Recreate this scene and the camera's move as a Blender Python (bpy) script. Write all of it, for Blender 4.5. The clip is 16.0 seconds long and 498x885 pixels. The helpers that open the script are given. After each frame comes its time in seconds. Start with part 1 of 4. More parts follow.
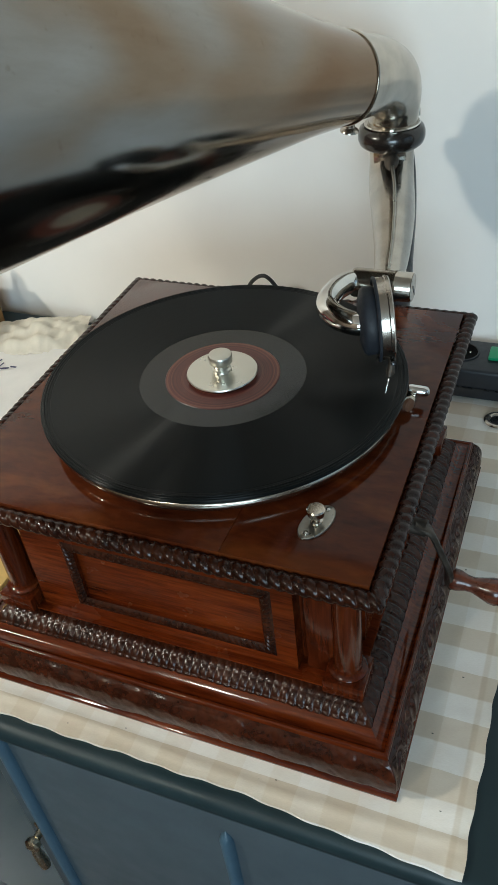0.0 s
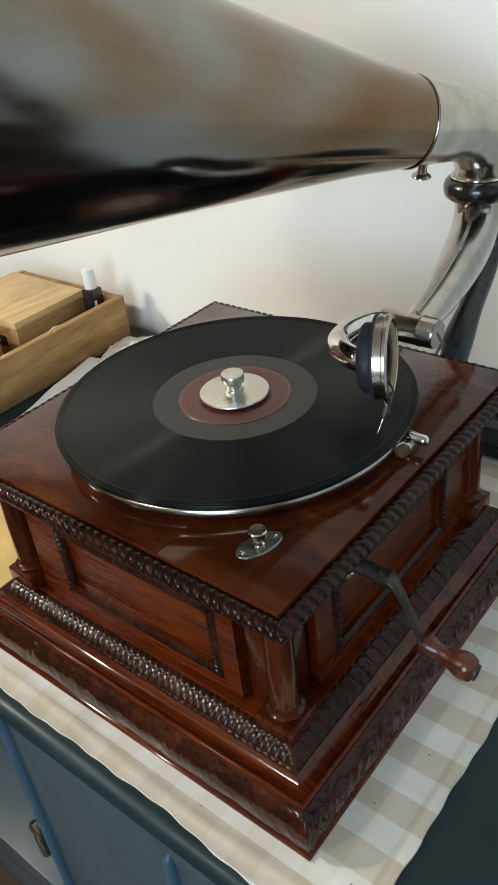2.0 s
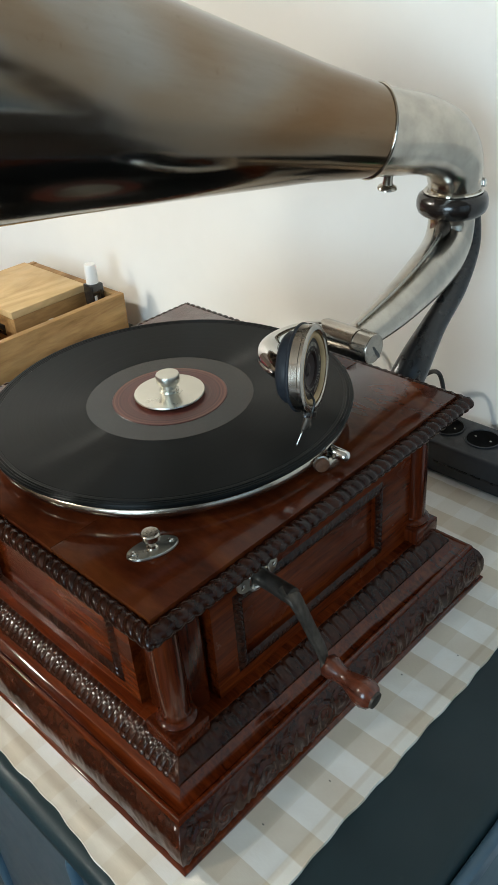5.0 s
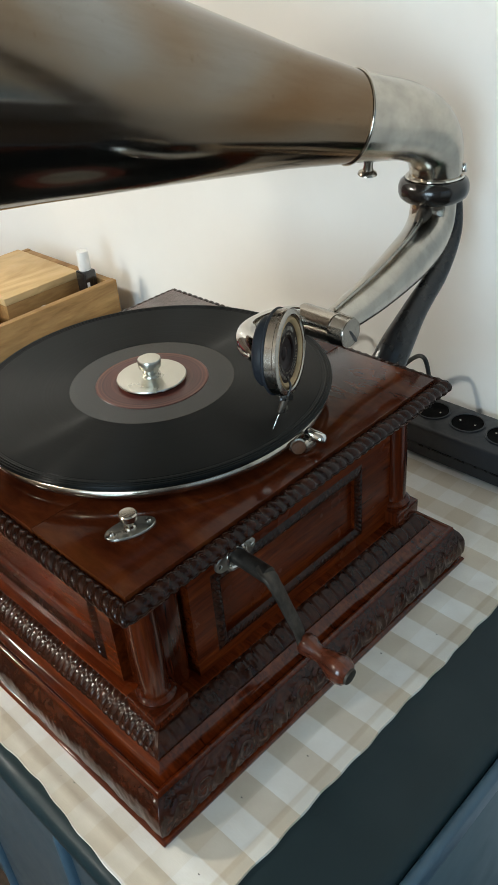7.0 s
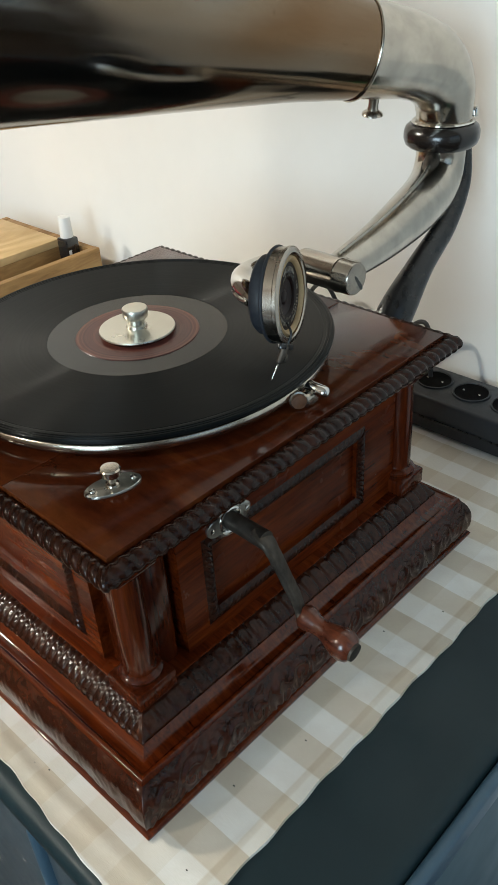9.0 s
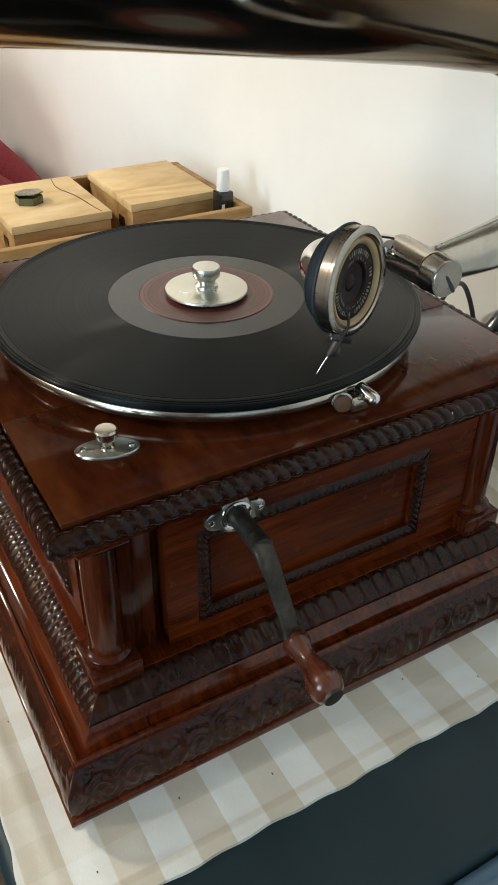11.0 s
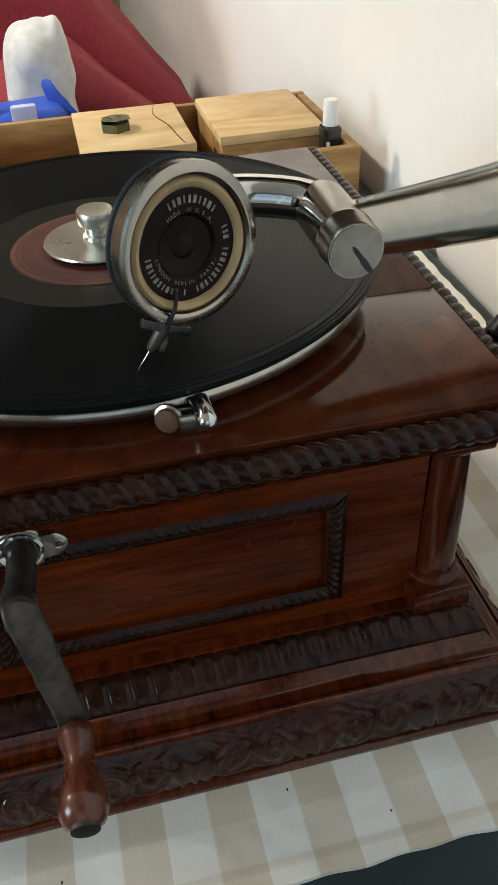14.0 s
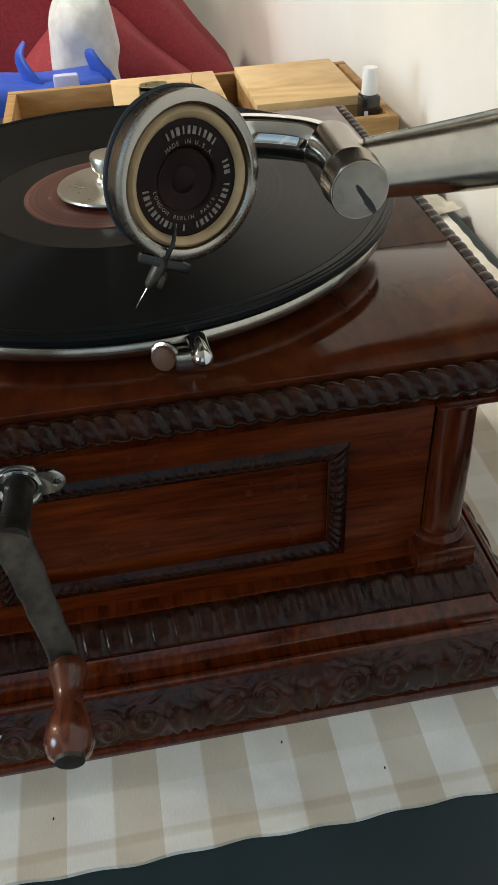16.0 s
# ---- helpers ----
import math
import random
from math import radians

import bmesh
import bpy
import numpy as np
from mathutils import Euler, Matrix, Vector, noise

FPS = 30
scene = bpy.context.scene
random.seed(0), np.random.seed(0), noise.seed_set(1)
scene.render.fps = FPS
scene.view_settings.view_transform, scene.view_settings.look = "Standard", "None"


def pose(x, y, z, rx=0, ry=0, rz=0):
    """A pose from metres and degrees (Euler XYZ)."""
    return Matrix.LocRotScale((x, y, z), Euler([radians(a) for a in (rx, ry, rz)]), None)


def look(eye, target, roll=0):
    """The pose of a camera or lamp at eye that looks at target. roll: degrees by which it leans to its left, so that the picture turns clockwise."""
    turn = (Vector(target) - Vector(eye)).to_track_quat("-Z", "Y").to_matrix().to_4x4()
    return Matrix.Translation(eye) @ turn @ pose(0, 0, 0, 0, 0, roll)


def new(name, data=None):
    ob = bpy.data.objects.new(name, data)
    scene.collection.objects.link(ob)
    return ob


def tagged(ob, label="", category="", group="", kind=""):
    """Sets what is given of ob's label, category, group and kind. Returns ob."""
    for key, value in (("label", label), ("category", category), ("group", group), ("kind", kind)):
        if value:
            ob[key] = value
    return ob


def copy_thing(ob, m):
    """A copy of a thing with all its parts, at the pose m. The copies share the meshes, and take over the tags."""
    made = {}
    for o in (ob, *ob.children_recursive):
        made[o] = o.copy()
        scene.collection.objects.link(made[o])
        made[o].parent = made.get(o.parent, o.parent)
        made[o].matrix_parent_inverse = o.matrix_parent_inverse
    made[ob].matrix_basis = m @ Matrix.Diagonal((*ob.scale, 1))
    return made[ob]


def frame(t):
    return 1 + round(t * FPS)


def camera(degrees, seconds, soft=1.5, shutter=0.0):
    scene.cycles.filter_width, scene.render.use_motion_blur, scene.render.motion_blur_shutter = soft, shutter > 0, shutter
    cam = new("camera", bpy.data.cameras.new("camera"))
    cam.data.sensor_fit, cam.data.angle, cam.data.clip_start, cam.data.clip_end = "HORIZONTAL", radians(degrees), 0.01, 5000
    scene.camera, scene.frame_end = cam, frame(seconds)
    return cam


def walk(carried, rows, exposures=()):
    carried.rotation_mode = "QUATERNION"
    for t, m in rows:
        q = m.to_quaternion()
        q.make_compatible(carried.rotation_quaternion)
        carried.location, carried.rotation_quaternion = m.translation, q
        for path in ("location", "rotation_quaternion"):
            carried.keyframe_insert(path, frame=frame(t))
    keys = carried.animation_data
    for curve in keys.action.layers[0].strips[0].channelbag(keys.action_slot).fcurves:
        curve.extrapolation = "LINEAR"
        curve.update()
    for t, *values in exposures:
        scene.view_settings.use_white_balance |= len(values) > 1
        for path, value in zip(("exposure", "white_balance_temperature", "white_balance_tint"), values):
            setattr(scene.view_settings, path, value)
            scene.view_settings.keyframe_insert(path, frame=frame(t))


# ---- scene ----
cam = camera(34.1, 16.0)
PATH = [
    (0, (0.257, -0.5, 0.613), (-0.414, 0.895, -0.653), -7.0),
    (0.5, (0.338, -0.483, 0.607), (-0.443, 0.874, -0.637), -7.0),
    (1, (0.413, -0.479, 0.608), (-0.518, 0.823, -0.592), -7.2),
    (1.5, (0.421, -0.455, 0.594), (-0.612, 0.825, -0.544), -6.5),
    (2, (0.406, -0.437, 0.575), (-0.714, 0.797, -0.531), -7.0),
    (2.5, (0.407, -0.434, 0.562), (-0.759, 0.784, -0.513), -6.2),
    (3, (0.407, -0.431, 0.557), (-0.783, 0.777, -0.503), -5.1),
    (3.5, (0.406, -0.402, 0.549), (-0.815, 0.777, -0.509), -4.8),
    (4, (0.434, -0.388, 0.555), (-0.789, 0.781, -0.512), -4.6),
    (4.5, (0.461, -0.379, 0.561), (-0.762, 0.781, -0.515), -4.7),
    (5, (0.475, -0.366, 0.558), (-0.745, 0.796, -0.52), -4.7),
    (7.5, (0.498, -0.358, 0.56), (-0.718, 0.78, -0.548), -5.2),
    (8, (0.497, -0.354, 0.545), (-0.717, 0.787, -0.561), -5.6),
    (10.3, (0.429, -0.297, 0.481), (-0.745, 0.868, -0.644), 0.2),
    (10.5, (0.455, -0.279, 0.487), (-0.779, 0.813, -0.648), 0.3),
    (11, (0.482, -0.244, 0.477), (-0.932, 0.581, -0.671), 0.9),
    (11.5, (0.485, -0.19, 0.458), (-0.982, 0.513, -0.705), -0.1),
    (12, (0.486, -0.145, 0.451), (-1.007, 0.471, -0.728), -1.1),
    (12.5, (0.472, -0.099, 0.442), (-1.023, 0.472, -0.757), -0.7),
    (13, (0.45, -0.055, 0.428), (-1.06, 0.431, -0.79), -1.3),
    (13.5, (0.434, -0.029, 0.423), (-1.092, 0.359, -0.811), -2.1),
    (14, (0.426, -0.011, 0.419), (-1.107, 0.312, -0.825), -2.6),
    (14.5, (0.428, 0.01, 0.409), (-1.108, 0.291, -0.84), -2.8),
    (15, (0.433, 0.017, 0.41), (-1.103, 0.27, -0.846), -2.7),
    (15.5, (0.436, 0.01, 0.408), (-1.101, 0.239, -0.851), -2.9),
    (16, (0.439, 0.005, 0.402), (-1.092, 0.224, -0.865), -3.0),
]
# the film camera's own exposure and white balance on the way
METER = [(0, -0.27, 6100, 3), (2.5, -0.11, 6150, 5), (5, -0.07, 6100, 4), (8, -0.13, 6250, 5), (10.5, 0.02, 6300, 5), (12.5, -0.04, 6350, 6), (16, -0.05, 6450, 7)]
walk(cam, [(t, look(eye, target, roll)) for t, eye, target, roll in PATH], METER)

# ---- world and light ----
world = bpy.data.worlds.new("world")
scene.world = world
world.use_nodes = True
wn = world.node_tree.nodes
sky = wn.new("ShaderNodeTexSky")
sky.sky_type, sky.sun_disc = "NISHITA", False
sky.sun_elevation, sky.sun_rotation = radians(38), radians(200)
wn["Background"].inputs[1].default_value = 0.1
world.node_tree.links.new(sky.outputs[0], wn["Background"].inputs[0])


def area_light(name, place, target, sx, sy, watts, colour):
    d = bpy.data.lights.new(name, "AREA")
    d.shape, d.size, d.size_y, d.energy, d.color = "RECTANGLE", sx, sy, watts, colour
    ob = new(name, d)
    ob.matrix_world = look(place, target)
    return ob


# daylight of the two windows
area_light("window_light", (1.0, -2.54, 0.70), (0.3, 0.0, 0.2), 1.1, 1.1, 48, (0.70, 0.87, 1.0))
area_light("window_light", (1.84, -0.35, 0.55), (0.0, -0.2, 0.4), 1.1, 1.5, 1.5, (0.62, 0.84, 1.0))
# bulbs of the two ceiling lamps
LAMPS = [(-1.45, -1.00, 100), (-0.68, -1.96, 44)]
for lx, ly, watts in LAMPS:
    bulb = bpy.data.lights.new("bulb", "POINT")
    bulb.energy, bulb.color, bulb.shadow_soft_size = watts, (1.0, 0.91, 0.78), 0.075
    new("bulb", bulb).location = (lx, ly, 1.34)


# ---- materials ----
def material(name):
    m = bpy.data.materials.new(name)
    m.use_nodes = True
    nt = m.node_tree
    return m, nt, nt.nodes, nt.links, nt.nodes["Principled BSDF"]


def coords(nt, scale=(1, 1, 1), rot=(0, 0, 0)):
    tc = nt.nodes.new("ShaderNodeTexCoord")
    mp = nt.nodes.new("ShaderNodeMapping")
    mp.inputs["Scale"].default_value = scale
    mp.inputs["Rotation"].default_value = [radians(a) for a in rot]
    nt.links.new(tc.outputs["Object"], mp.inputs[0])
    return mp.outputs[0]


def noise_node(nt, vec, scale, detail=4, rough=0.55, dist=0.0):
    n = nt.nodes.new("ShaderNodeTexNoise")
    n.inputs["Scale"].default_value, n.inputs["Detail"].default_value = scale, detail
    n.inputs["Roughness"].default_value, n.inputs["Distortion"].default_value = rough, dist
    nt.links.new(vec, n.inputs["Vector"])
    return n.outputs[0]


def ramp(nt, fac, stops):
    r = nt.nodes.new("ShaderNodeValToRGB")
    e = r.color_ramp.elements
    while len(e) < len(stops):
        e.new(0.5)
    for el, (p, c) in zip(e, stops):
        el.position, el.color = p, (*c, 1) if len(c) == 3 else c
    nt.links.new(fac, r.inputs[0])
    return r.outputs[0]


def mix(nt, a, b, fac, blend="MIX"):
    m = nt.nodes.new("ShaderNodeMix")
    m.data_type, m.blend_type = "RGBA", blend
    for sock, v in ((m.inputs[0], fac), (m.inputs[6], a), (m.inputs[7], b)):
        if isinstance(v, (int, float)):
            sock.default_value = v
        elif isinstance(v, tuple):
            sock.default_value = (*v, 1)
        else:
            nt.links.new(v, sock)
    return m.outputs[2]


def bump(nt, bsdf, height, strength, distance):
    b = nt.nodes.new("ShaderNodeBump")
    b.inputs["Strength"].default_value, b.inputs["Distance"].default_value = strength, distance
    nt.links.new(height, b.inputs["Height"])
    nt.links.new(b.outputs[0], bsdf.inputs["Normal"])


def rough_from(nt, bsdf, fac, lo, hi):
    m = nt.nodes.new("ShaderNodeMapRange")
    m.inputs["To Min"].default_value, m.inputs["To Max"].default_value = lo, hi
    m.inputs["From Min"].default_value, m.inputs["From Max"].default_value = 0.3, 0.7
    nt.links.new(fac, m.inputs[0])
    nt.links.new(m.outputs[0], bsdf.inputs["Roughness"])


def wood(name, dark, mid, light, stretch, rough=(0.2, 0.4), coat=0.0, grain=1.0, relief=0.0003, blotch=0.5, shine=0.35, streak=0.55):
    """Grain runs along the axis with the small scale factor."""
    m, nt, ns, ln, b = material(name)
    v = coords(nt, stretch)
    fine = noise_node(nt, v, 60 * grain, 6, 0.6, 0.4)
    wide = noise_node(nt, v, 9 * grain, 4, 0.55, 1.2)
    big = noise_node(nt, coords(nt), 7, 3)
    c = ramp(nt, wide, [(0.3, dark), (0.5, mid), (0.72, light)])
    c = mix(nt, c, ramp(nt, fine, [(0.38, tuple(x * 0.35 for x in dark)), (0.6, mid)]), streak)
    c = mix(nt, c, ramp(nt, big, [(0.35, (0.55, 0.5, 0.48)), (0.65, (1, 1, 1))]), blotch, "MULTIPLY")
    ln.new(c, b.inputs["Base Color"])
    rough_from(nt, b, noise_node(nt, coords(nt), 35, 5), *rough)
    b.inputs["Coat Weight"].default_value, b.inputs["Coat Roughness"].default_value = coat, 0.12
    b.inputs["Specular IOR Level"].default_value = shine
    bump(nt, b, fine, 0.35, relief)
    return m


def plain(name, colour, rough=0.5, metal=0.0, vary=0.25, scale=30, relief=0.0, coat=0.0, second=None):
    m, nt, ns, ln, b = material(name)
    n = noise_node(nt, coords(nt), scale, 5, 0.6)
    other = second or tuple(x * (1 - vary) for x in colour)
    ln.new(ramp(nt, n, [(0.35, other), (0.65, colour)]), b.inputs["Base Color"])
    b.inputs["Metallic"].default_value = metal
    rough_from(nt, b, noise_node(nt, coords(nt), scale * 1.7, 4), rough * 0.8, min(1, rough * 1.25))
    b.inputs["Coat Weight"].default_value = coat
    if relief:
        bump(nt, b, noise_node(nt, coords(nt), scale * 3, 4), 0.5, relief)
    return m


MAHOGANY_TOP = wood("mahogany_top", (0.048, 0.010, 0.0035), (0.092, 0.020, 0.006), (0.165, 0.046, 0.012), (1.3, 3.2, 3), (0.06, 0.14), 0.0, 0.8, 0.00004, 0.7, 0.24, 0.32)
MAHOGANY_X = wood("mahogany_x", (0.036, 0.0054, 0.0012), (0.104, 0.0165, 0.0028), (0.205, 0.042, 0.0068), (0.6, 7, 7), (0.17, 0.30), 0.0, 1.0, 0.0001, 0.5, 0.14, 0.5)
MAHOGANY_Y = wood("mahogany_y", (0.036, 0.0054, 0.0012), (0.104, 0.0165, 0.0028), (0.205, 0.042, 0.0068), (7, 0.6, 7), (0.17, 0.30), 0.0, 1.0, 0.0001, 0.5, 0.14, 0.5)
MAHOGANY_Z = wood("mahogany_z", (0.030, 0.0050, 0.0014), (0.072, 0.0120, 0.0028), (0.13, 0.027, 0.006), (7, 7, 0.6), (0.10, 0.20), 0.0, 1.0, 0.00008, 0.5, 0.32, 0.5)
CARVED = wood("carved_mahogany", (0.010, 0.0028, 0.0015), (0.030, 0.0080, 0.0034), (0.070, 0.020, 0.0075), (2, 2, 2), (0.16, 0.30), 0.0, 1.6, 0.0003, 0.6, 0.24)
CARVED_RED = wood("carved_red_mahogany", (0.015, 0.0036, 0.0016), (0.042, 0.0095, 0.0036), (0.085, 0.022, 0.008), (2, 2, 2), (0.13, 0.24), 0.0, 1.6, 0.0002, 0.6, 0.32)
POLISHED = wood("polished_mahogany", (0.034, 0.0050, 0.0012), (0.094, 0.0150, 0.0026), (0.18, 0.037, 0.0062), (0.6, 7, 7), (0.07, 0.15), 0.0, 1.0, 0.00008, 0.5, 0.42, 0.5)
PALE_BRASS = plain("pale_brass", (0.66, 0.60, 0.47), 0.25, 1.0, 0.2, 90)
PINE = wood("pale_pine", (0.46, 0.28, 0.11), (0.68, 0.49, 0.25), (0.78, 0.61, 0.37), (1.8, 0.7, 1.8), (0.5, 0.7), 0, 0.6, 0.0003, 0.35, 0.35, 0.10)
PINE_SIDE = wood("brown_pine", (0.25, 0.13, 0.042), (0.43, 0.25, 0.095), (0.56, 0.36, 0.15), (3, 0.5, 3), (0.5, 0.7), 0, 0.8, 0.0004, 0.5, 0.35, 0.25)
KNOB_WOOD = wood("turned_red_wood", (0.06, 0.014, 0.008), (0.14, 0.036, 0.016), (0.22, 0.065, 0.03), (0.7, 5, 5), (0.22, 0.36), 0.4)
FLOOR_WOOD = wood("floor_wood", (0.03, 0.018, 0.010), (0.06, 0.035, 0.02), (0.09, 0.055, 0.03), (0.4, 4, 4), (0.4, 0.6), 0, 0.4)
NICKEL = plain("nickel_plate", (0.56, 0.51, 0.44), 0.20, 1.0, 0.25, 45)
CHROME = plain("bright_nickel", (0.72, 0.71, 0.68), 0.09, 1.0, 0.12, 70)
DULL_NICKEL = plain("dull_nickel", (0.50, 0.48, 0.43), 0.3, 1.0, 0.3, 60)
STEEL = plain("dark_steel", (0.105, 0.088, 0.072), 0.50, 0.80, 0.55, 90, 0.0003)
SATIN = plain("satin_nickel", (0.66, 0.64, 0.57), 0.30, 1.0, 0.06, 20)
RIM = plain("brushed_nickel_rim", (0.47, 0.42, 0.36), 0.24, 1.0, 0.12, 25)
# nickel darkened: the dim reflection on the joint's end is in the colour
END_CAP = plain("nickel_dark_reflection", (0.36, 0.32, 0.27), 0.24, 1.0, 0.3, 70)
BRASS = plain("brown_leather", (0.13, 0.055, 0.025), 0.7, 0.0, 0.4, 90)
BLACK_IRON = plain("black_japanned_iron", (0.009, 0.009, 0.010), 0.28, 0.0, 0.4, 60, 0.0002, 0.12)
EBONITE = plain("black_ebonite", (0.016, 0.012, 0.010), 0.22, 0.0, 0.4, 40, 0.0, 0.3)
RUBBER = plain("blue_black_rubber", (0.018, 0.022, 0.030), 0.6, 0.0, 0.3, 80)
# black that paints the shade of a deep socket onto a flat disc
SOCKET_SHADE = plain("painted_socket_shade", (0.003, 0.003, 0.003), 0.6)
SOCKET_SHADE.node_tree.nodes["Principled BSDF"].inputs["Specular IOR Level"].default_value = 0.03
BLACK_PLASTIC = plain("black_plastic", (0.018, 0.020, 0.024), 0.42, 0.0, 0.2, 90, 0.0001)
GREEN_LAMP = plain("green_plastic", (0.02, 0.30, 0.13), 0.35)
FELT = plain("green_felt", (0.035, 0.045, 0.018), 0.95, 0.0, 0.4, 300)
CREAM = plain("cream_rubber_ring", (0.54, 0.38, 0.20), 0.5, 0.0, 0.3, 60)
DIAPHRAGM = plain("dark_red_diaphragm", (0.018, 0.005, 0.0035), 0.35, 0.0, 0.5, 70)
DIAPHRAGM.node_tree.nodes["Principled BSDF"].inputs["Specular IOR Level"].default_value = 0.15
GILT = plain("pale_gilt_lettering", (0.30, 0.27, 0.22), 0.45, 0.0, 0.5, 400)
WHITE_PLASTIC = plain("white_plastic", (0.80, 0.80, 0.79), 0.35, 0.0, 0.05)
BLACK_GLASS = plain("black_bottle", (0.012, 0.012, 0.013), 0.15, 0.0, 0.2, 30, 0, 0.4)
PAPER = plain("white_paper", (0.72, 0.71, 0.69), 0.7, 0.0, 0.08, 25, 0.0003)
INK = plain("blue_black_ink", (0.03, 0.03, 0.09), 0.6)
CARD = plain("yellow_card", (0.66, 0.45, 0.15), 0.6, 0.0, 0.2, 25)
SOFA = plain("burgundy_fabric", (0.25, 0.019, 0.030), 0.9, 0.0, 0.3, 160, 0.0008)
GREY_CLOTH = plain("light_grey_cloth", (0.60, 0.60, 0.60), 0.9, 0.0, 0.2, 40, 0.0006)
BLUE_PLASTIC = plain("blue_plastic", (0.035, 0.10, 0.55), 0.4, 0.0, 0.25, 20)
LILAC = plain("lilac_paper", (0.50, 0.50, 0.75), 0.6, 0.0, 0.1, 20)
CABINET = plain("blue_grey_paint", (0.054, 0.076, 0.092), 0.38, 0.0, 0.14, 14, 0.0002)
# cabinet paint made lighter: window light put into the colour of side and edges
LIT_SIDE = plain("lit_blue_grey_paint", (0.07, 0.115, 0.14), 0.4, 0.0, 0.12, 14, 0.0002)
LIT_BLUE = plain("window_lit_blue_paint", (0.055, 0.105, 0.15), 0.35, 0.0, 0.15, 20)
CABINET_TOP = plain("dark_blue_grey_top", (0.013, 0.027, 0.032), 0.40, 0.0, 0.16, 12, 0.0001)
CABINET_TOP.node_tree.nodes["Principled BSDF"].inputs["Specular IOR Level"].default_value = 0.28
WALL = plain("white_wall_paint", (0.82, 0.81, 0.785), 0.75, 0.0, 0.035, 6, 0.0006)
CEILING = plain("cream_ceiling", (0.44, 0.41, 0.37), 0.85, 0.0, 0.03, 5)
# unseen walls' tan, kept low to cut the fill light
UNSEEN_TAN = plain("fill_cutting_tan", (0.23, 0.19, 0.15), 0.8, 0.0, 0.25, 3)
WINDOW_WHITE = plain("white_window_paint", (0.78, 0.78, 0.77), 0.4, 0.0, 0.05)
MARK = plain("dark_lead_chip", (0.05, 0.05, 0.045), 0.5, 0.6, 0.3, 60)
OLIVE = plain("olive_enamel", (0.10, 0.10, 0.042), 0.35, 0.3, 0.3, 50)
# unseen east wall, darkened so the wood reflects less
UNSEEN_DARK = plain("reflection_cutting_brown", (0.075, 0.058, 0.047), 0.8, 0.0, 0.25, 3)


# the horn's axis: from the joint towards the mouth
AZ, EL = radians(-23.26), radians(14.15)
AX = Vector((math.cos(EL) * math.sin(AZ), -math.cos(EL) * math.cos(AZ), math.sin(EL)))


def horn_metal():
    """Nickel with brown tarnish and fine wiping marks drawn out along the horn; both also paint in room reflections."""
    m, nt, ns, ln, b = material("tarnished_horn_painted_reflections")
    side = AX.cross(Vector((0, 0, 1))).normalized()
    up = side.cross(AX)
    tc = ns.new("ShaderNodeTexCoord")

    def along(ks, ku, kn):
        c = ns.new("ShaderNodeCombineXYZ")
        for i, (axis, k) in enumerate(((AX, ks), (side, ku), (up, kn))):
            d = ns.new("ShaderNodeVectorMath")
            d.operation = "DOT_PRODUCT"
            d.inputs[1].default_value = axis * k
            ln.new(tc.outputs["Object"], d.inputs[0]), ln.new(d.outputs["Value"], c.inputs[i])
        return c.outputs[0]

    # brown to blue-grey patches: tarnish together with painted reflections of the room
    broad = noise_node(nt, along(1.0, 2.2, 2.2), 2.6, 2, 0.5, 0.9)
    c = ramp(nt, broad, [(0.35, (0.19, 0.115, 0.062)), (0.46, (0.245, 0.185, 0.13)), (0.54, (0.29, 0.272, 0.245)), (0.66, (0.36, 0.365, 0.362))])
    streak = noise_node(nt, along(1.2, 16.0, 16.0), 9.0, 5, 0.65)
    c = mix(nt, c, ramp(nt, streak, [(0.36, (0.72, 0.66, 0.60)), (0.58, (1, 1, 1))]), 0.22, "MULTIPLY")
    spots = noise_node(nt, coords(nt), 90, 3, 0.7)
    c = mix(nt, c, ramp(nt, spots, [(0.26, (0.6, 0.5, 0.4)), (0.36, (1, 1, 1))]), 0.35, "MULTIPLY")
    ln.new(c, b.inputs["Base Color"])
    b.inputs["Metallic"].default_value = 1.0
    rough_from(nt, b, streak, 0.10, 0.17)
    bump(nt, b, noise_node(nt, along(1.0, 2.2, 2.2), 5.0, 1, 0.4), 0.22, 0.005)
    return m


HORN = horn_metal()


def record_shellac():
    m, nt, ns, ln, b = material("black_shellac")
    b.inputs["Base Color"].default_value = (0.0038, 0.0052, 0.0056, 1)
    tc = ns.new("ShaderNodeTexCoord")
    sx = ns.new("ShaderNodeSeparateXYZ")
    ln.new(tc.outputs["Object"], sx.inputs[0])
    cx = ns.new("ShaderNodeCombineXYZ")
    ln.new(sx.outputs[0], cx.inputs[0]), ln.new(sx.outputs[1], cx.inputs[1])
    le = ns.new("ShaderNodeVectorMath")
    le.operation = "LENGTH"
    ln.new(cx.outputs[0], le.inputs[0])
    cv = ns.new("ShaderNodeCombineXYZ")
    ln.new(le.outputs["Value"], cv.inputs[0])
    bands = noise_node(nt, cv.outputs[0], 320, 3, 0.7)
    rough_from(nt, b, bands, 0.32, 0.42)
    b.inputs["Anisotropic"].default_value, b.inputs["Anisotropic Rotation"].default_value = 1.0, 0.25
    tg = ns.new("ShaderNodeTangent")
    tg.direction_type, tg.axis = "RADIAL", "Z"
    ln.new(tg.outputs[0], b.inputs["Tangent"])
    b.inputs["Specular IOR Level"].default_value = 0.19
    return m


SHELLAC = record_shellac()
DEAD_WAX = plain("smooth_shellac", (0.012, 0.013, 0.013), 0.16, 0.0, 0.1, 40)
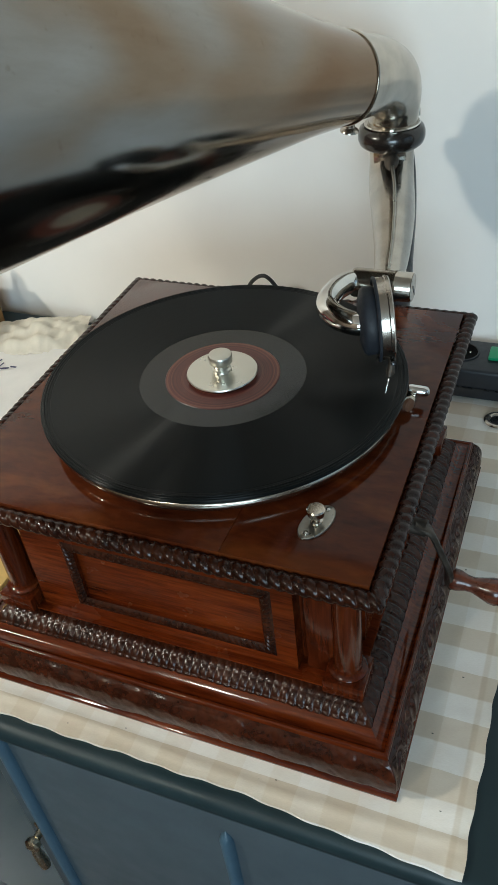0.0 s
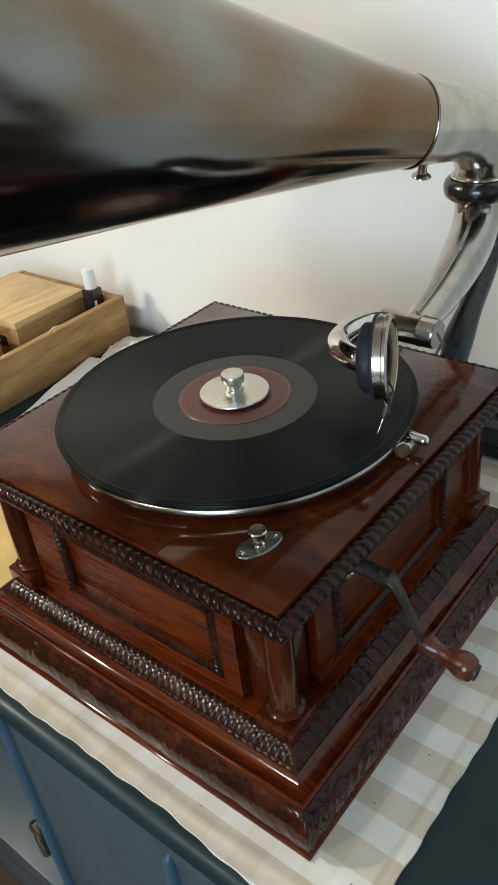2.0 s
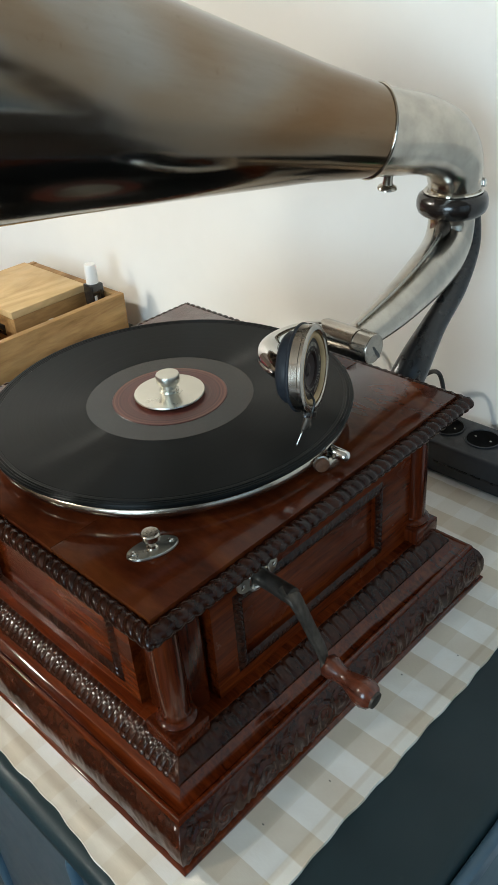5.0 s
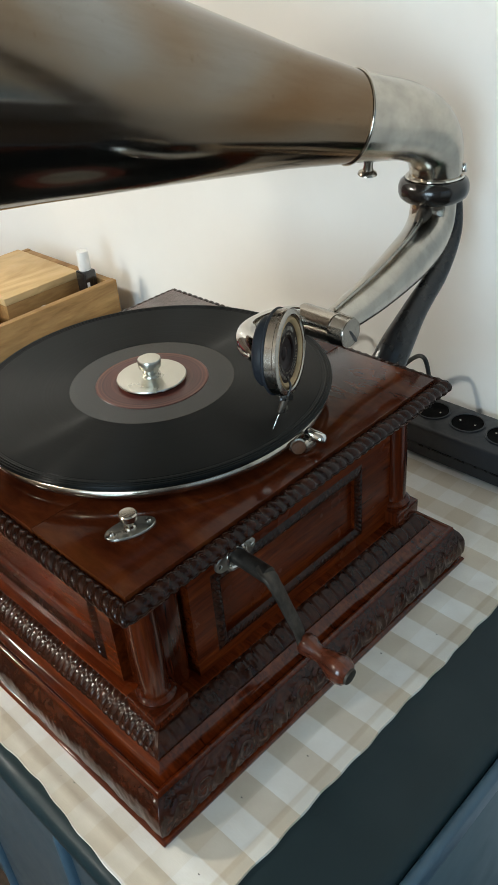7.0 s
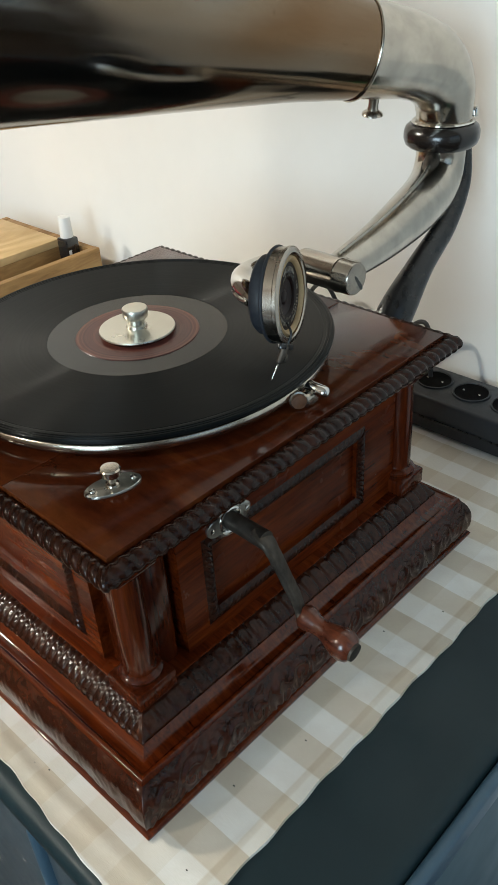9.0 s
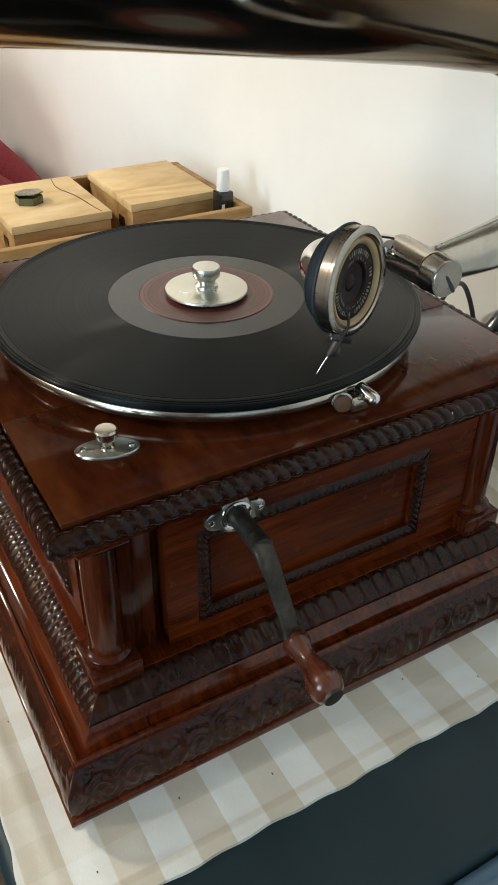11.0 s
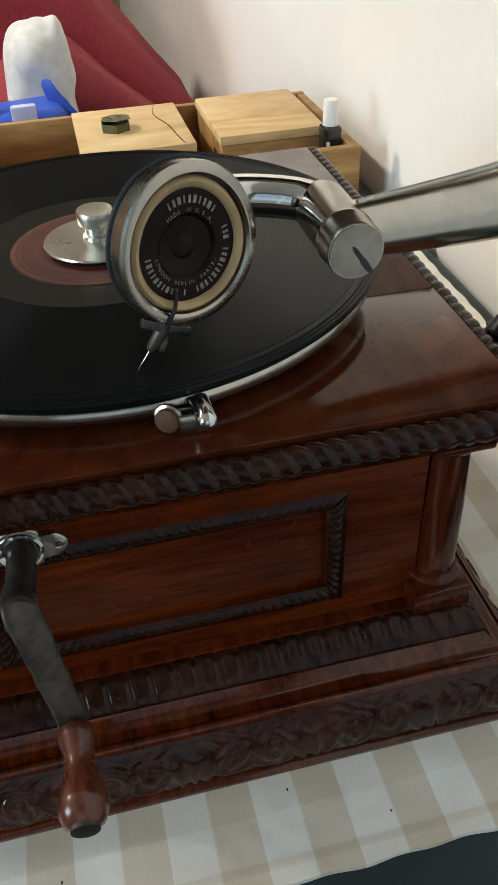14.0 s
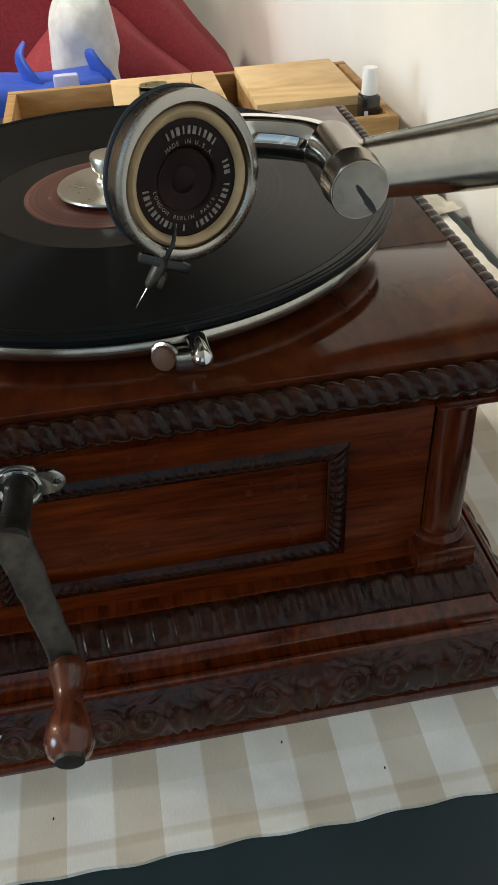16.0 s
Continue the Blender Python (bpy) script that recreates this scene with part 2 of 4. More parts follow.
DEAD_WAX.node_tree.nodes["Principled BSDF"].inputs["Specular IOR Level"].default_value = 0.40


def label_paper():
    m, nt, ns, ln, b = material("red_label")
    tc = ns.new("ShaderNodeTexCoord")
    le = ns.new("ShaderNodeVectorMath")
    le.operation = "LENGTH"
    mp = ns.new("ShaderNodeMapping")
    mp.inputs["Scale"].default_value = (1, 1, 0)
    ln.new(tc.outputs["Object"], mp.inputs[0]), ln.new(mp.outputs[0], le.inputs[0])
    cv = ns.new("ShaderNodeCombineXYZ")
    ln.new(le.outputs["Value"], cv.inputs[0])
    ring = noise_node(nt, cv.outputs[0], 400, 2, 0.6)
    c = ramp(nt, ring, [(0.36, (0.05, 0.011, 0.010)), (0.55, (0.12, 0.030, 0.022)), (0.70, (0.24, 0.095, 0.05))])
    ln.new(c, b.inputs["Base Color"])
    b.inputs["Roughness"].default_value = 0.38
    return m


LABEL = label_paper()


def gingham():
    m, nt, ns, ln, b = material("beige_white_check_cotton")
    tc = ns.new("ShaderNodeTexCoord")
    sx = ns.new("ShaderNodeSeparateXYZ")
    ln.new(tc.outputs["Object"], sx.inputs[0])

    def stripes(out, period, shift):
        a = ns.new("ShaderNodeMath"); a.operation = "ADD"; a.inputs[1].default_value = shift + 50 * period
        w = ns.new("ShaderNodeMath"); w.operation = "MODULO"; w.inputs[1].default_value = period
        g = ns.new("ShaderNodeMapRange")
        g.inputs["From Min"].default_value, g.inputs["From Max"].default_value = period * 0.485, period * 0.515
        ln.new(out, a.inputs[0]), ln.new(a.outputs[0], w.inputs[0]), ln.new(w.outputs[0], g.inputs[0])
        return g.outputs[0]

    sy, sxx = stripes(sx.outputs[1], 0.0474, 0.0198), stripes(sx.outputs[0], 0.0474, 0.0190)
    white, beige = (0.84, 0.82, 0.78), (0.69, 0.625, 0.53)
    c = mix(nt, white, beige, sy)
    c = mix(nt, c, mix(nt, (0.90, 0.86, 0.79), (0.86, 0.80, 0.71), sy), mix(nt, (0, 0, 0), (0.45, 0.45, 0.45), sxx), "MULTIPLY")
    # hem seam, with the shade of its crease painted as a darker line
    hem_crease = ns.new("ShaderNodeMapRange")
    hem_crease.interpolation_type = "SMOOTHSTEP"
    far = ns.new("ShaderNodeMath"); far.operation = "SUBTRACT"; far.inputs[1].default_value = 0.2442
    near = ns.new("ShaderNodeMath"); near.operation = "ABSOLUTE"
    ln.new(sx.outputs[0], far.inputs[0]), ln.new(far.outputs[0], near.inputs[0]), ln.new(near.outputs[0], hem_crease.inputs[0])
    hem_crease.inputs["From Min"].default_value, hem_crease.inputs["From Max"].default_value = 0.0012, 0.0034
    c = mix(nt, c, mix(nt, (0.80, 0.74, 0.66), (1.0, 1.0, 1.0), hem_crease.outputs[0]), 0.45, "MULTIPLY")
    weave = noise_node(nt, coords(nt, (1, 8, 1)), 260, 3)
    stain = noise_node(nt, coords(nt), 11, 4)
    c = mix(nt, c, ramp(nt, stain, [(0.3, (0.88, 0.84, 0.77)), (0.62, (1, 1, 1))]), 0.6, "MULTIPLY")
    c = mix(nt, c, ramp(nt, weave, [(0.3, (0.88, 0.87, 0.85)), (0.7, (1, 1, 1))]), 0.6, "MULTIPLY")
    ln.new(c, b.inputs["Base Color"])
    b.inputs["Roughness"].default_value = 0.9
    crease = noise_node(nt, coords(nt, (1, 1.3, 1)), 16, 2, 0.5, 0.3)
    both = ns.new("ShaderNodeMath")
    both.operation, both.inputs[1].default_value = "MULTIPLY_ADD", 0.05
    ln.new(weave, both.inputs[0]), ln.new(crease, both.inputs[2])
    bump(nt, b, both.outputs[0], 0.5, 0.0030)
    return m


GINGHAM = gingham()

# ---- mesh helpers ----
def part(name, bm, mat, parent=None, label="", smooth=True, angle=40):
    bmesh.ops.recalc_face_normals(bm, faces=bm.faces)
    if smooth:
        for f in bm.faces:
            f.smooth = True
        lim = radians(angle)
        for e in bm.edges:
            if len(e.link_faces) == 2 and e.calc_face_angle(0) > lim:
                e.smooth = False
    me = bpy.data.meshes.new(name)
    bm.to_mesh(me)
    bm.free()
    me.materials.append(mat)
    ob = new(name, me)
    ob.parent = parent
    if label:
        ob["label"] = label
    return ob


def thing(name, label, category, place=(0, 0, 0), group="", kind=""):
    e = new(name)
    e.location = place
    return tagged(e, label, category, group, kind)


def box(bm, x0, x1, y0, y1, z0, z1, bevel=0.0, seg=2, m=None):
    r = bmesh.ops.create_cube(bm, size=1)
    vs = r["verts"]
    bmesh.ops.scale(bm, vec=(x1 - x0, y1 - y0, z1 - z0), verts=vs)
    bmesh.ops.translate(bm, vec=((x0 + x1) / 2, (y0 + y1) / 2, (z0 + z1) / 2), verts=vs)
    if bevel:
        es = list({e for v in vs for e in v.link_edges})
        o = bmesh.ops.bevel(bm, geom=es, offset=bevel, segments=seg, affect="EDGES", profile=0.5)
        vs = list({v for f in o["faces"] for v in f.verts} | {v for v in vs if v.is_valid})
    if m is not None:
        bmesh.ops.transform(bm, matrix=m, verts=vs)
    return vs


def frame_of(axis):
    """A matrix whose z runs along axis."""
    return Vector(axis).normalized().to_track_quat("Z", "Y").to_matrix().to_4x4()


def lathe(bm, profile, n=48, m=None, closed=False):
    """profile: (radius, height) pairs round z, then moved by m."""
    rings = []
    for r, z in profile:
        if r < 1e-6:
            rings.append([bm.verts.new((0, 0, z))])
        else:
            rings.append([bm.verts.new((r * math.cos(2 * math.pi * i / n), r * math.sin(2 * math.pi * i / n), z)) for i in range(n)])
    pairs = list(zip(rings, rings[1:])) + ([(rings[-1], rings[0])] if closed else [])
    for a, b in pairs:
        for i in range(n):
            j = (i + 1) % n
            if len(a) == 1 and len(b) == 1:
                continue
            if len(a) == 1:
                bm.faces.new((a[0], b[i], b[j]))
            elif len(b) == 1:
                bm.faces.new((a[i], b[0], a[j]))
            else:
                bm.faces.new((a[i], b[i], b[j], a[j]))
    vs = [v for r in rings for v in r]
    if m is not None:
        bmesh.ops.transform(bm, matrix=m, verts=vs)
    return vs


def smooth_path(points, n):
    """Points on a Catmull-Rom curve through rows of (x, y, z, radius)."""
    p = [Vector(q) for q in points]
    p = [p[0] * 2 - p[1]] + p + [p[-1] * 2 - p[-2]]
    out = []
    for k in range(1, len(p) - 2):
        for i in range(n):
            t = i / n
            a, b, c, d = p[k - 1], p[k], p[k + 1], p[k + 2]
            out.append(0.5 * (2 * b + (c - a) * t + (2 * a - 5 * b + 4 * c - d) * t * t + (3 * b - a - 3 * c + d) * t ** 3))
    return out + [p[-2]]


def tube(bm, points, n=20, steps=8, flat=1.0, caps=True):
    """A round tube along rows of (x, y, z, radius); flat squeezes it along its second axis."""
    rows = smooth_path([Vector(q).to_4d() if len(q) == 3 else Vector(q) for q in points], steps)
    pos = [Vector(r[:3]) for r in rows]
    up, rings = None, []
    for i, p in enumerate(pos):
        d = (pos[min(i + 1, len(pos) - 1)] - pos[max(i - 1, 0)]).normalized()
        if up is None:
            up = d.orthogonal().normalized()
        up = (up - d * up.dot(d)).normalized()
        side = d.cross(up)
        r = rows[i][3]
        rings.append([bm.verts.new(p + up * r * math.cos(2 * math.pi * k / n) + side * r * flat * math.sin(2 * math.pi * k / n)) for k in range(n)])
    for a, b in zip(rings, rings[1:]):
        for k in range(n):
            j = (k + 1) % n
            bm.faces.new((a[k], a[j], b[j], b[k]))
    if caps:
        bm.faces.new(rings[0][::-1]), bm.faces.new(rings[-1])


def square_sweep(bm, profile, normals=None, carve=None, seg=4, closed=False):
    """A moulding round a square: profile rows (half size, z); carve(s, v, side) lifts it along the profile's normal."""
    k = len(profile)
    pr = [Vector((r, z)) for r, z in profile]
    nm = []
    for i in range(k):
        a, b = (pr[(i - 1) % k], pr[(i + 1) % k]) if closed else (pr[max(i - 1, 0)], pr[min(i + 1, k - 1)])
        d = (b - a).normalized()
        nm.append(Vector((d.y, -d.x)))
    for side in range(4):
        turn = Matrix.Rotation(side * math.pi / 2, 3, "Z")
        grid = []
        for j in range(seg + 1):
            u = -1 + 2 * j / seg
            row = []
            for i in range(k):
                q = pr[i]
                s = u * q.x
                if carve:
                    h = carve(s, i / (k - 1), side, q.x)
                    q = q + nm[i] * h
                row.append(bm.verts.new(turn @ Vector((u * q.x, -q.x, q.y))))
            grid.append(row)
        for a, b in zip(grid, grid[1:]):
            for i in range(k if closed else k - 1):
                j = (i + 1) % k
                bm.faces.new((a[i], b[i], b[j], a[j]))
    bmesh.ops.remove_doubles(bm, verts=bm.verts, dist=1e-5)


def clamp(x, a=0.0, b=1.0):
    return max(a, min(b, x))


def step(a, b, x):
    t = clamp((x - a) / (b - a))
    return t * t * (3 - 2 * t)


# ---- the room ----
FLOOR_Z, CEIL_Z = -0.88, 1.60
X0, X1, Y0, Y1 = -4.20, 1.90, -2.60, 0.40


def slab(name, x0, x1, y0, y1, z0, z1, mat):
    bm = bmesh.new()
    box(bm, x0, x1, y0, y1, z0, z1)
    return tagged(part(name, bm, mat, None, "", False), kind="structure")


tagged(slab("floor", X0, X1, Y0, Y1, FLOOR_Z - 0.1, FLOOR_Z, FLOOR_WOOD), "dark wooden floor of the room", "floor")
tagged(slab("ceiling", X0, X1, Y0, Y1, CEIL_Z, CEIL_Z + 0.1, CEILING), "plain cream painted ceiling", "ceiling")
tagged(slab("wall_north", X0 - 0.1, X1 + 0.1, Y1, Y1 + 0.12, FLOOR_Z - 0.1, CEIL_Z + 0.1, WALL), "plain white painted plaster wall", "wall")


def wall_with_window(name, number, along, at, a0, a1, w0, w1, z0, z1, mat, label):
    """A wall 0.12 m thick on the side away from the room, with one window in it."""
    sign = 1 if at > 0 else -1
    p, q = sorted((at, at + sign * 0.12))
    bm = bmesh.new()

    def put(u0, u1, v0, v1, r=p, s=q, b=bm, bevel=0.0):
        if along == "x":
            box(b, u0, u1, r, s, v0, v1, bevel)
        else:
            box(b, r, s, u0, u1, v0, v1, bevel)

    lo, hi = FLOOR_Z - 0.1, CEIL_Z + 0.1
    put(a0, w0, lo, hi), put(w1, a1, lo, hi), put(w0, w1, lo, z0), put(w0, w1, z1, hi)
    tagged(part(name, bm, mat, None, "", False), label, "wall", kind="structure")
    win = thing(number, "white painted window with two tall panes", "window", kind="structure")
    c = (p + q) / 2
    for nm, u0, u1, v0, v1 in (("window_frame", w0, w0 + 0.05, z0, z1), ("window_frame", w1 - 0.05, w1, z0, z1), ("window_frame", w0 + 0.05, w1 - 0.05, z0, z0 + 0.05),
                               ("window_frame", w0 + 0.05, w1 - 0.05, z1 - 0.05, z1), ("mullion", (w0 + w1) / 2 - 0.03, (w0 + w1) / 2 + 0.03, z0 + 0.05, z1 - 0.05)):
        bm = bmesh.new()
        put(u0, u1, v0, v1, c - 0.025, c + 0.025, bm, 0.006)
        part(nm, bm, WINDOW_WHITE, win)


# walls out of view, their colours chosen to hold back bounced light
tagged(slab("wall_west", X0 - 0.1, X0, Y0, Y1, FLOOR_Z - 0.1, CEIL_Z + 0.1, UNSEEN_TAN), "unseen plaster wall toned tan to cut fill light", "wall")
wall_with_window("wall_south", "window_1", "x", Y0, X0 - 0.1, X1 + 0.1, 0.4, 1.6, 0.1, 1.3, UNSEEN_TAN, "unseen wall with a window, toned tan to cut fill light")
wall_with_window("wall_east", "window_2", "y", X1, Y0, Y1, -0.95, 0.25, -0.25, 1.35, UNSEEN_DARK, "unseen wall with a window, darkened to cut reflections")

lamp = thing("ceiling_lamp", "hanging ceiling lamp with a white shade", "lamp", (LAMPS[0][0], LAMPS[0][1], CEIL_Z), "ceiling lamps")
bm = bmesh.new(); lathe(bm, [(0, 0), (0.05, 0), (0.05, -0.02), (0, -0.025)], 24)
part("ceiling_rose", bm, WINDOW_WHITE, lamp)
bm = bmesh.new(); tube(bm, [(0, 0, -0.02, 0.003), (0, 0, -0.09, 0.003), (0, 0, -0.15, 0.003)], 8)
part("cord", bm, BLACK_PLASTIC, lamp)
bm = bmesh.new(); lathe(bm, [(0.012, -0.14), (0.05, -0.15), (0.11, -0.17), (0.14, -0.195), (0.135, -0.195), (0.105, -0.175), (0.05, -0.157), (0.01, -0.15)], 36)
part("shade", bm, WHITE_PLASTIC, lamp)
copy_thing(lamp, Matrix.Translation((LAMPS[1][0], LAMPS[1][1], CEIL_Z)))

# ---- the painted cabinet ----
TOP_Z = -0.003
cab = thing("sideboard", "blue-grey painted wooden sideboard with panelled doors", "sideboard", (0, 0, FLOOR_Z))
CZ = -FLOOR_Z


def cab_part(name, mat, *boxes, bevel=0.002, label=""):
    bm = bmesh.new()
    for b in boxes:
        box(bm, b[0], b[1], b[2], b[3], b[4] + CZ, b[5] + CZ, bevel)
    return part(name, bm, mat, cab, label)


bm = bmesh.new()
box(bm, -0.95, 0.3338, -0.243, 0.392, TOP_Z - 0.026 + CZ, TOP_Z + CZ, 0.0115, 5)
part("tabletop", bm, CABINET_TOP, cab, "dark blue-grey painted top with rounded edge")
cab_part("carcass", CABINET, (-0.93, -0.262, -0.17, 0.385, -0.80, -0.72), (-0.262, 0.335, -0.185, 0.385, -0.80, -0.0295), (-0.93, -0.905, -0.17, 0.385, -0.72, -0.0295),
         (-0.905, -0.262, 0.365, 0.385, -0.72, -0.0295), (-0.905, -0.262, -0.17, 0.365, -0.06, -0.0295))
# the top's lit right edge, added as a separate lighter strip
bm = bmesh.new()
box(bm, 0.3341, 0.3440, -0.243, 0.392, TOP_Z - 0.0275 + CZ, TOP_Z - 0.0035 + CZ, 0.0045, 4)
part("edge_strip", bm, LIT_BLUE, cab, "rounded top edge with daylight painted into its blue")
# the side's daylight is painted in with a paler colour
cab_part("side_panel", LIT_SIDE, (0.3352, 0.3425, -0.18, 0.385, -0.80, -0.0312), label="blue-grey side with window light painted into its colour")
cab_part("plinth", CABINET, (-0.92, 0.32, -0.17, 0.37, -0.88, -0.80))
door = cab_part("door", CABINET, (-0.1935, 0.333, -0.216, -0.1855, -0.79, -0.0305))


def lit_bevel(x, top, w, point):
    """An upright half-round bar with a pointed upper end, painted lighter for a panel recess's window-lit bevel."""
    bm = bmesh.new()
    rows = []
    for z, k in ((-0.78 + CZ, 1.0), (top - point + CZ, 1.0), (top - point * 0.45 + CZ, 0.72), (top + CZ, 0.04)):
        rows.append([bm.verts.new((x + w / 2 * k * math.cos(a), -0.2158 - 0.008 * k * math.sin(a), z)) for a in [math.pi * i / 10 for i in range(11)]])
    for a, b in zip(rows, rows[1:]):
        for i in range(10):
            bm.faces.new((a[i], a[i + 1], b[i + 1], b[i]))
    part("door_bar", bm, LIT_BLUE, door, "bevel of a sunk door panel with window light painted in")


lit_bevel(-0.1850, -0.031, 0.016, 0.002)
lit_bevel(0.050, -0.113, 0.014, 0.014)
bm = bmesh.new()
lathe(bm, [(0, 0), (0.012, 0), (0.012, 0.003), (0.005, 0.006), (0.005, 0.016), (0.0095, 0.02), (0.0105, 0.026), (0.006, 0.030), (0, 0.0305)], 24, Matrix.Translation((-0.236, -0.186, -0.358 + CZ)) @ frame_of((0, -1, 0)))
latch = part("latch_knob", bm, PALE_BRASS, cab, "pale brass latch knob")
bm = bmesh.new()
tube(bm, [(-0.236, -0.208, -0.355 + CZ, 0.0055), (-0.235, -0.211, -0.375 + CZ, 0.0060), (-0.233, -0.211, -0.395 + CZ, 0.0070), (-0.232, -0.211, -0.409 + CZ, 0.0065)], 16)
part("latch_lever", bm, PALE_BRASS, latch)

# ---- gingham cloth ----
def cloth_edge(a, k):
    return 0.0006 * math.sin(a * 61 + k) + 0.0006 * math.sin(a * 173 + 2 * k) + 0.0007 * noise.noise((a * 9, k, 0))


bm = bmesh.new()
nx, ny = 210, 170
cx0, cx1, cy0, cy1 = -0.47, 0.2545, -0.228, 0.372
grid = []
for j in range(ny + 1):
    row = []
    for i in range(nx + 1):
        u, v = i / nx, j / ny
        x, y = cx0 + (cx1 - cx0) * u, cy0 + (cy1 - cy0) * v
        if i in (0, nx):
            x += cloth_edge(y, 1 + i)
        y += (cloth_edge(x, 3) - 0.010 * step(0.05, 0.26, x)) * (1 - v) ** 6 + cloth_edge(x, 5) * v ** 6
        away = step(0.192, 0.215, max(abs(x), abs(y)))
        z = 0.0012 * noise.noise((x * 22, y * 22, 1)) + 0.0010 * noise.noise((x * 60, y * 9, 4)) + 0.0008 * noise.noise((x * 8, y * 70, 7))
        fold = math.exp(-((y + 0.2155 + 0.004 * math.sin(x * 14)) / 0.0035) ** 2) * 0.0012 + math.exp(-((x - 0.2445 - 0.001 * math.sin(y * 12)) / 0.0022) ** 2) * 0.0006
        z = abs(z) * 0.9 * away + fold * away + 0.0002
        row.append(bm.verts.new((x, y, z)))
    grid.append(row)
for a, b in zip(grid, grid[1:]):
    for i in range(nx):
        bm.faces.new((a[i], a[i + 1], b[i + 1], b[i]))
low = bmesh.ops.extrude_face_region(bm, geom=list(bm.faces))
for g in low["geom"]:
    if isinstance(g, bmesh.types.BMVert):
        g.co.z = TOP_Z + 0.0003
cloth = part("tablecloth", bm, GINGHAM, None, "", True, 60)
tagged(cloth, "creased beige and white checked cotton cloth on the sideboard", "tablecloth")

# ---- the gramophone ----
gram = thing("gramophone", "antique mahogany gramophone with carved case and nickel horn", "gramophone")
P, L = 0.198, 0.182


def acanthus(s, v, side, r):
    """Leaf fans and scrolls along the bottom moulding, worn almost flat along the front."""
    edge = step(r, r - 0.006, abs(s)) * step(0.06, 0.22, v) * step(0.98, 0.84, v)
    if side == 0:
        return edge * (0.0010 * noise.noise((s * 55, v * 3.0, 1)) + 0.0007 * abs(noise.noise((s * 120, v * 6.0, 2))))
    per = 0.066
    v = clamp(v + 0.10 * noise.noise((s * 34, v * 2.5, side * 3.0)))
    s = s + 0.005 * noise.noise((s * 26, v * 3.0, side * 4.0))
    a = ((s / per + 0.5) % 1.0 - 0.5) * per
    hgt = v * 0.040
    th = math.atan2(a, hgt + 0.004)
    rr = math.hypot(a, hgt + 0.004)
    fan = (1 - abs(math.sin(th * 6.5)) ** 1.5) * step(0.035, 0.029, rr) * step(1.05, 0.85, abs(th)) * step(0.004, 0.012, rr)
    b = abs(a) - per * 0.345
    c = hgt - 0.020
    q = math.hypot(b, c)
    an = math.atan2(c, b)
    curl = (1 - abs(math.sin(q * 520 - an * 0.5)) ** 1.4) * step(0.0145, 0.0115, q)
    flow = (abs(a) * 0.8 + hgt) * 300 + 1.8 * math.sin(hgt * 120 + abs(a) * 60)
    leaf = (1 - abs(math.sin(flow)) ** 1.3) * step(0.011, 0.015, q) * step(0.006, 0.014, abs(a))
    wear = 0.8 + 0.35 * noise.noise((s * 22, v * 2.0, side * 7.0))
    return edge * (0.0019 * max(fan, curl, 0.8 * leaf) * wear - 0.0006)


def tongues(s, v, side, r):
    """Slanted tongues on the flanks, two rows of small cups along the front."""
    edge = step(r, r - 0.004, abs(s)) * step(0.03, 0.10, v) * step(1.0, 0.90, v)
    wear = 0.75 + 0.5 * noise.noise((s * 45, v * 3, side * 5.0))
    if side % 2 == 0:
        f, g = (s / 0.0070) % 1.0, (v * 2.9) % 1.0
        cup = math.sqrt(clamp(1 - ((f - 0.5) / 0.46) ** 2)) * math.sqrt(clamp(1 - ((g - 0.5) / 0.48) ** 2))
        return edge * (0.0015 * cup * wear - 0.0006)
    f = (s / 0.0118 + 0.20 * v) % 1.0
    t = math.sqrt(clamp(1 - ((f - 0.5) / 0.44) ** 2)) * step(0.14, 0.34, v)
    notch = step(0.30, 0.20, abs(f - 0.5)) * step(0.45, 0.60, v) * step(0.90, 0.75, v)
    return edge * ((0.0015 * t - 0.0007 * notch) * wear - 0.0006)


def rope(s, v, side, r):
    """Twisted rope: ridges that wind along the moulding."""
    f = (s / 0.0086 + v * 1.5) % 1.0
    wear = 0.8 + 0.4 * noise.noise((s * 40, v * 2, side * 3.0))
    return step(r, r - 0.002, abs(s)) * wear * (0.0016 * abs(math.sin(math.pi * f)) ** 0.8 - 0.0005)


def arc_rows(rows, n):
    return [(q[0], q[1]) for q in smooth_path([(r, z, 0, 0) for r, z in rows], n)]


bm = bmesh.new()
square_sweep(bm, [(0.10, 0.0003), (P, 0.0003), (P + 0.0005, 0.0028), (P - 0.001, 0.0046), (P - 0.0035, 0.0054), (P - 0.004, 0.0066)], seg=2)
part("base_fillet", bm, POLISHED, gram)
bm = bmesh.new()
square_sweep(bm, arc_rows([(P - 0.004, 0.0058), (P - 0.0005, 0.012), (P - 0.0005, 0.026), (P - 0.004, 0.036), (P - 0.0085, 0.0425)], 7), carve=acanthus, seg=400)
part("carved_moulding", bm, CARVED_RED, gram, "carved acanthus leaf moulding", True, 179)
bm = bmesh.new()
square_sweep(bm, arc_rows([(P - 0.0085, 0.042), (P - 0.010, 0.0455), (P - 0.0125, 0.0460), (P - 0.0145, 0.0445), (P - 0.0205, 0.0458), (P - 0.0250, 0.0500), (P - 0.0270, 0.0535)], 4), seg=2)
part("cove_moulding", bm, POLISHED, gram)
bm = bmesh.new()
square_sweep(bm, arc_rows([(0.1718, 0.0515), (0.1728, 0.0545), (0.1690, 0.0602), (0.1632, 0.0655), (0.1565, 0.0680)], 7), carve=tongues, seg=460)
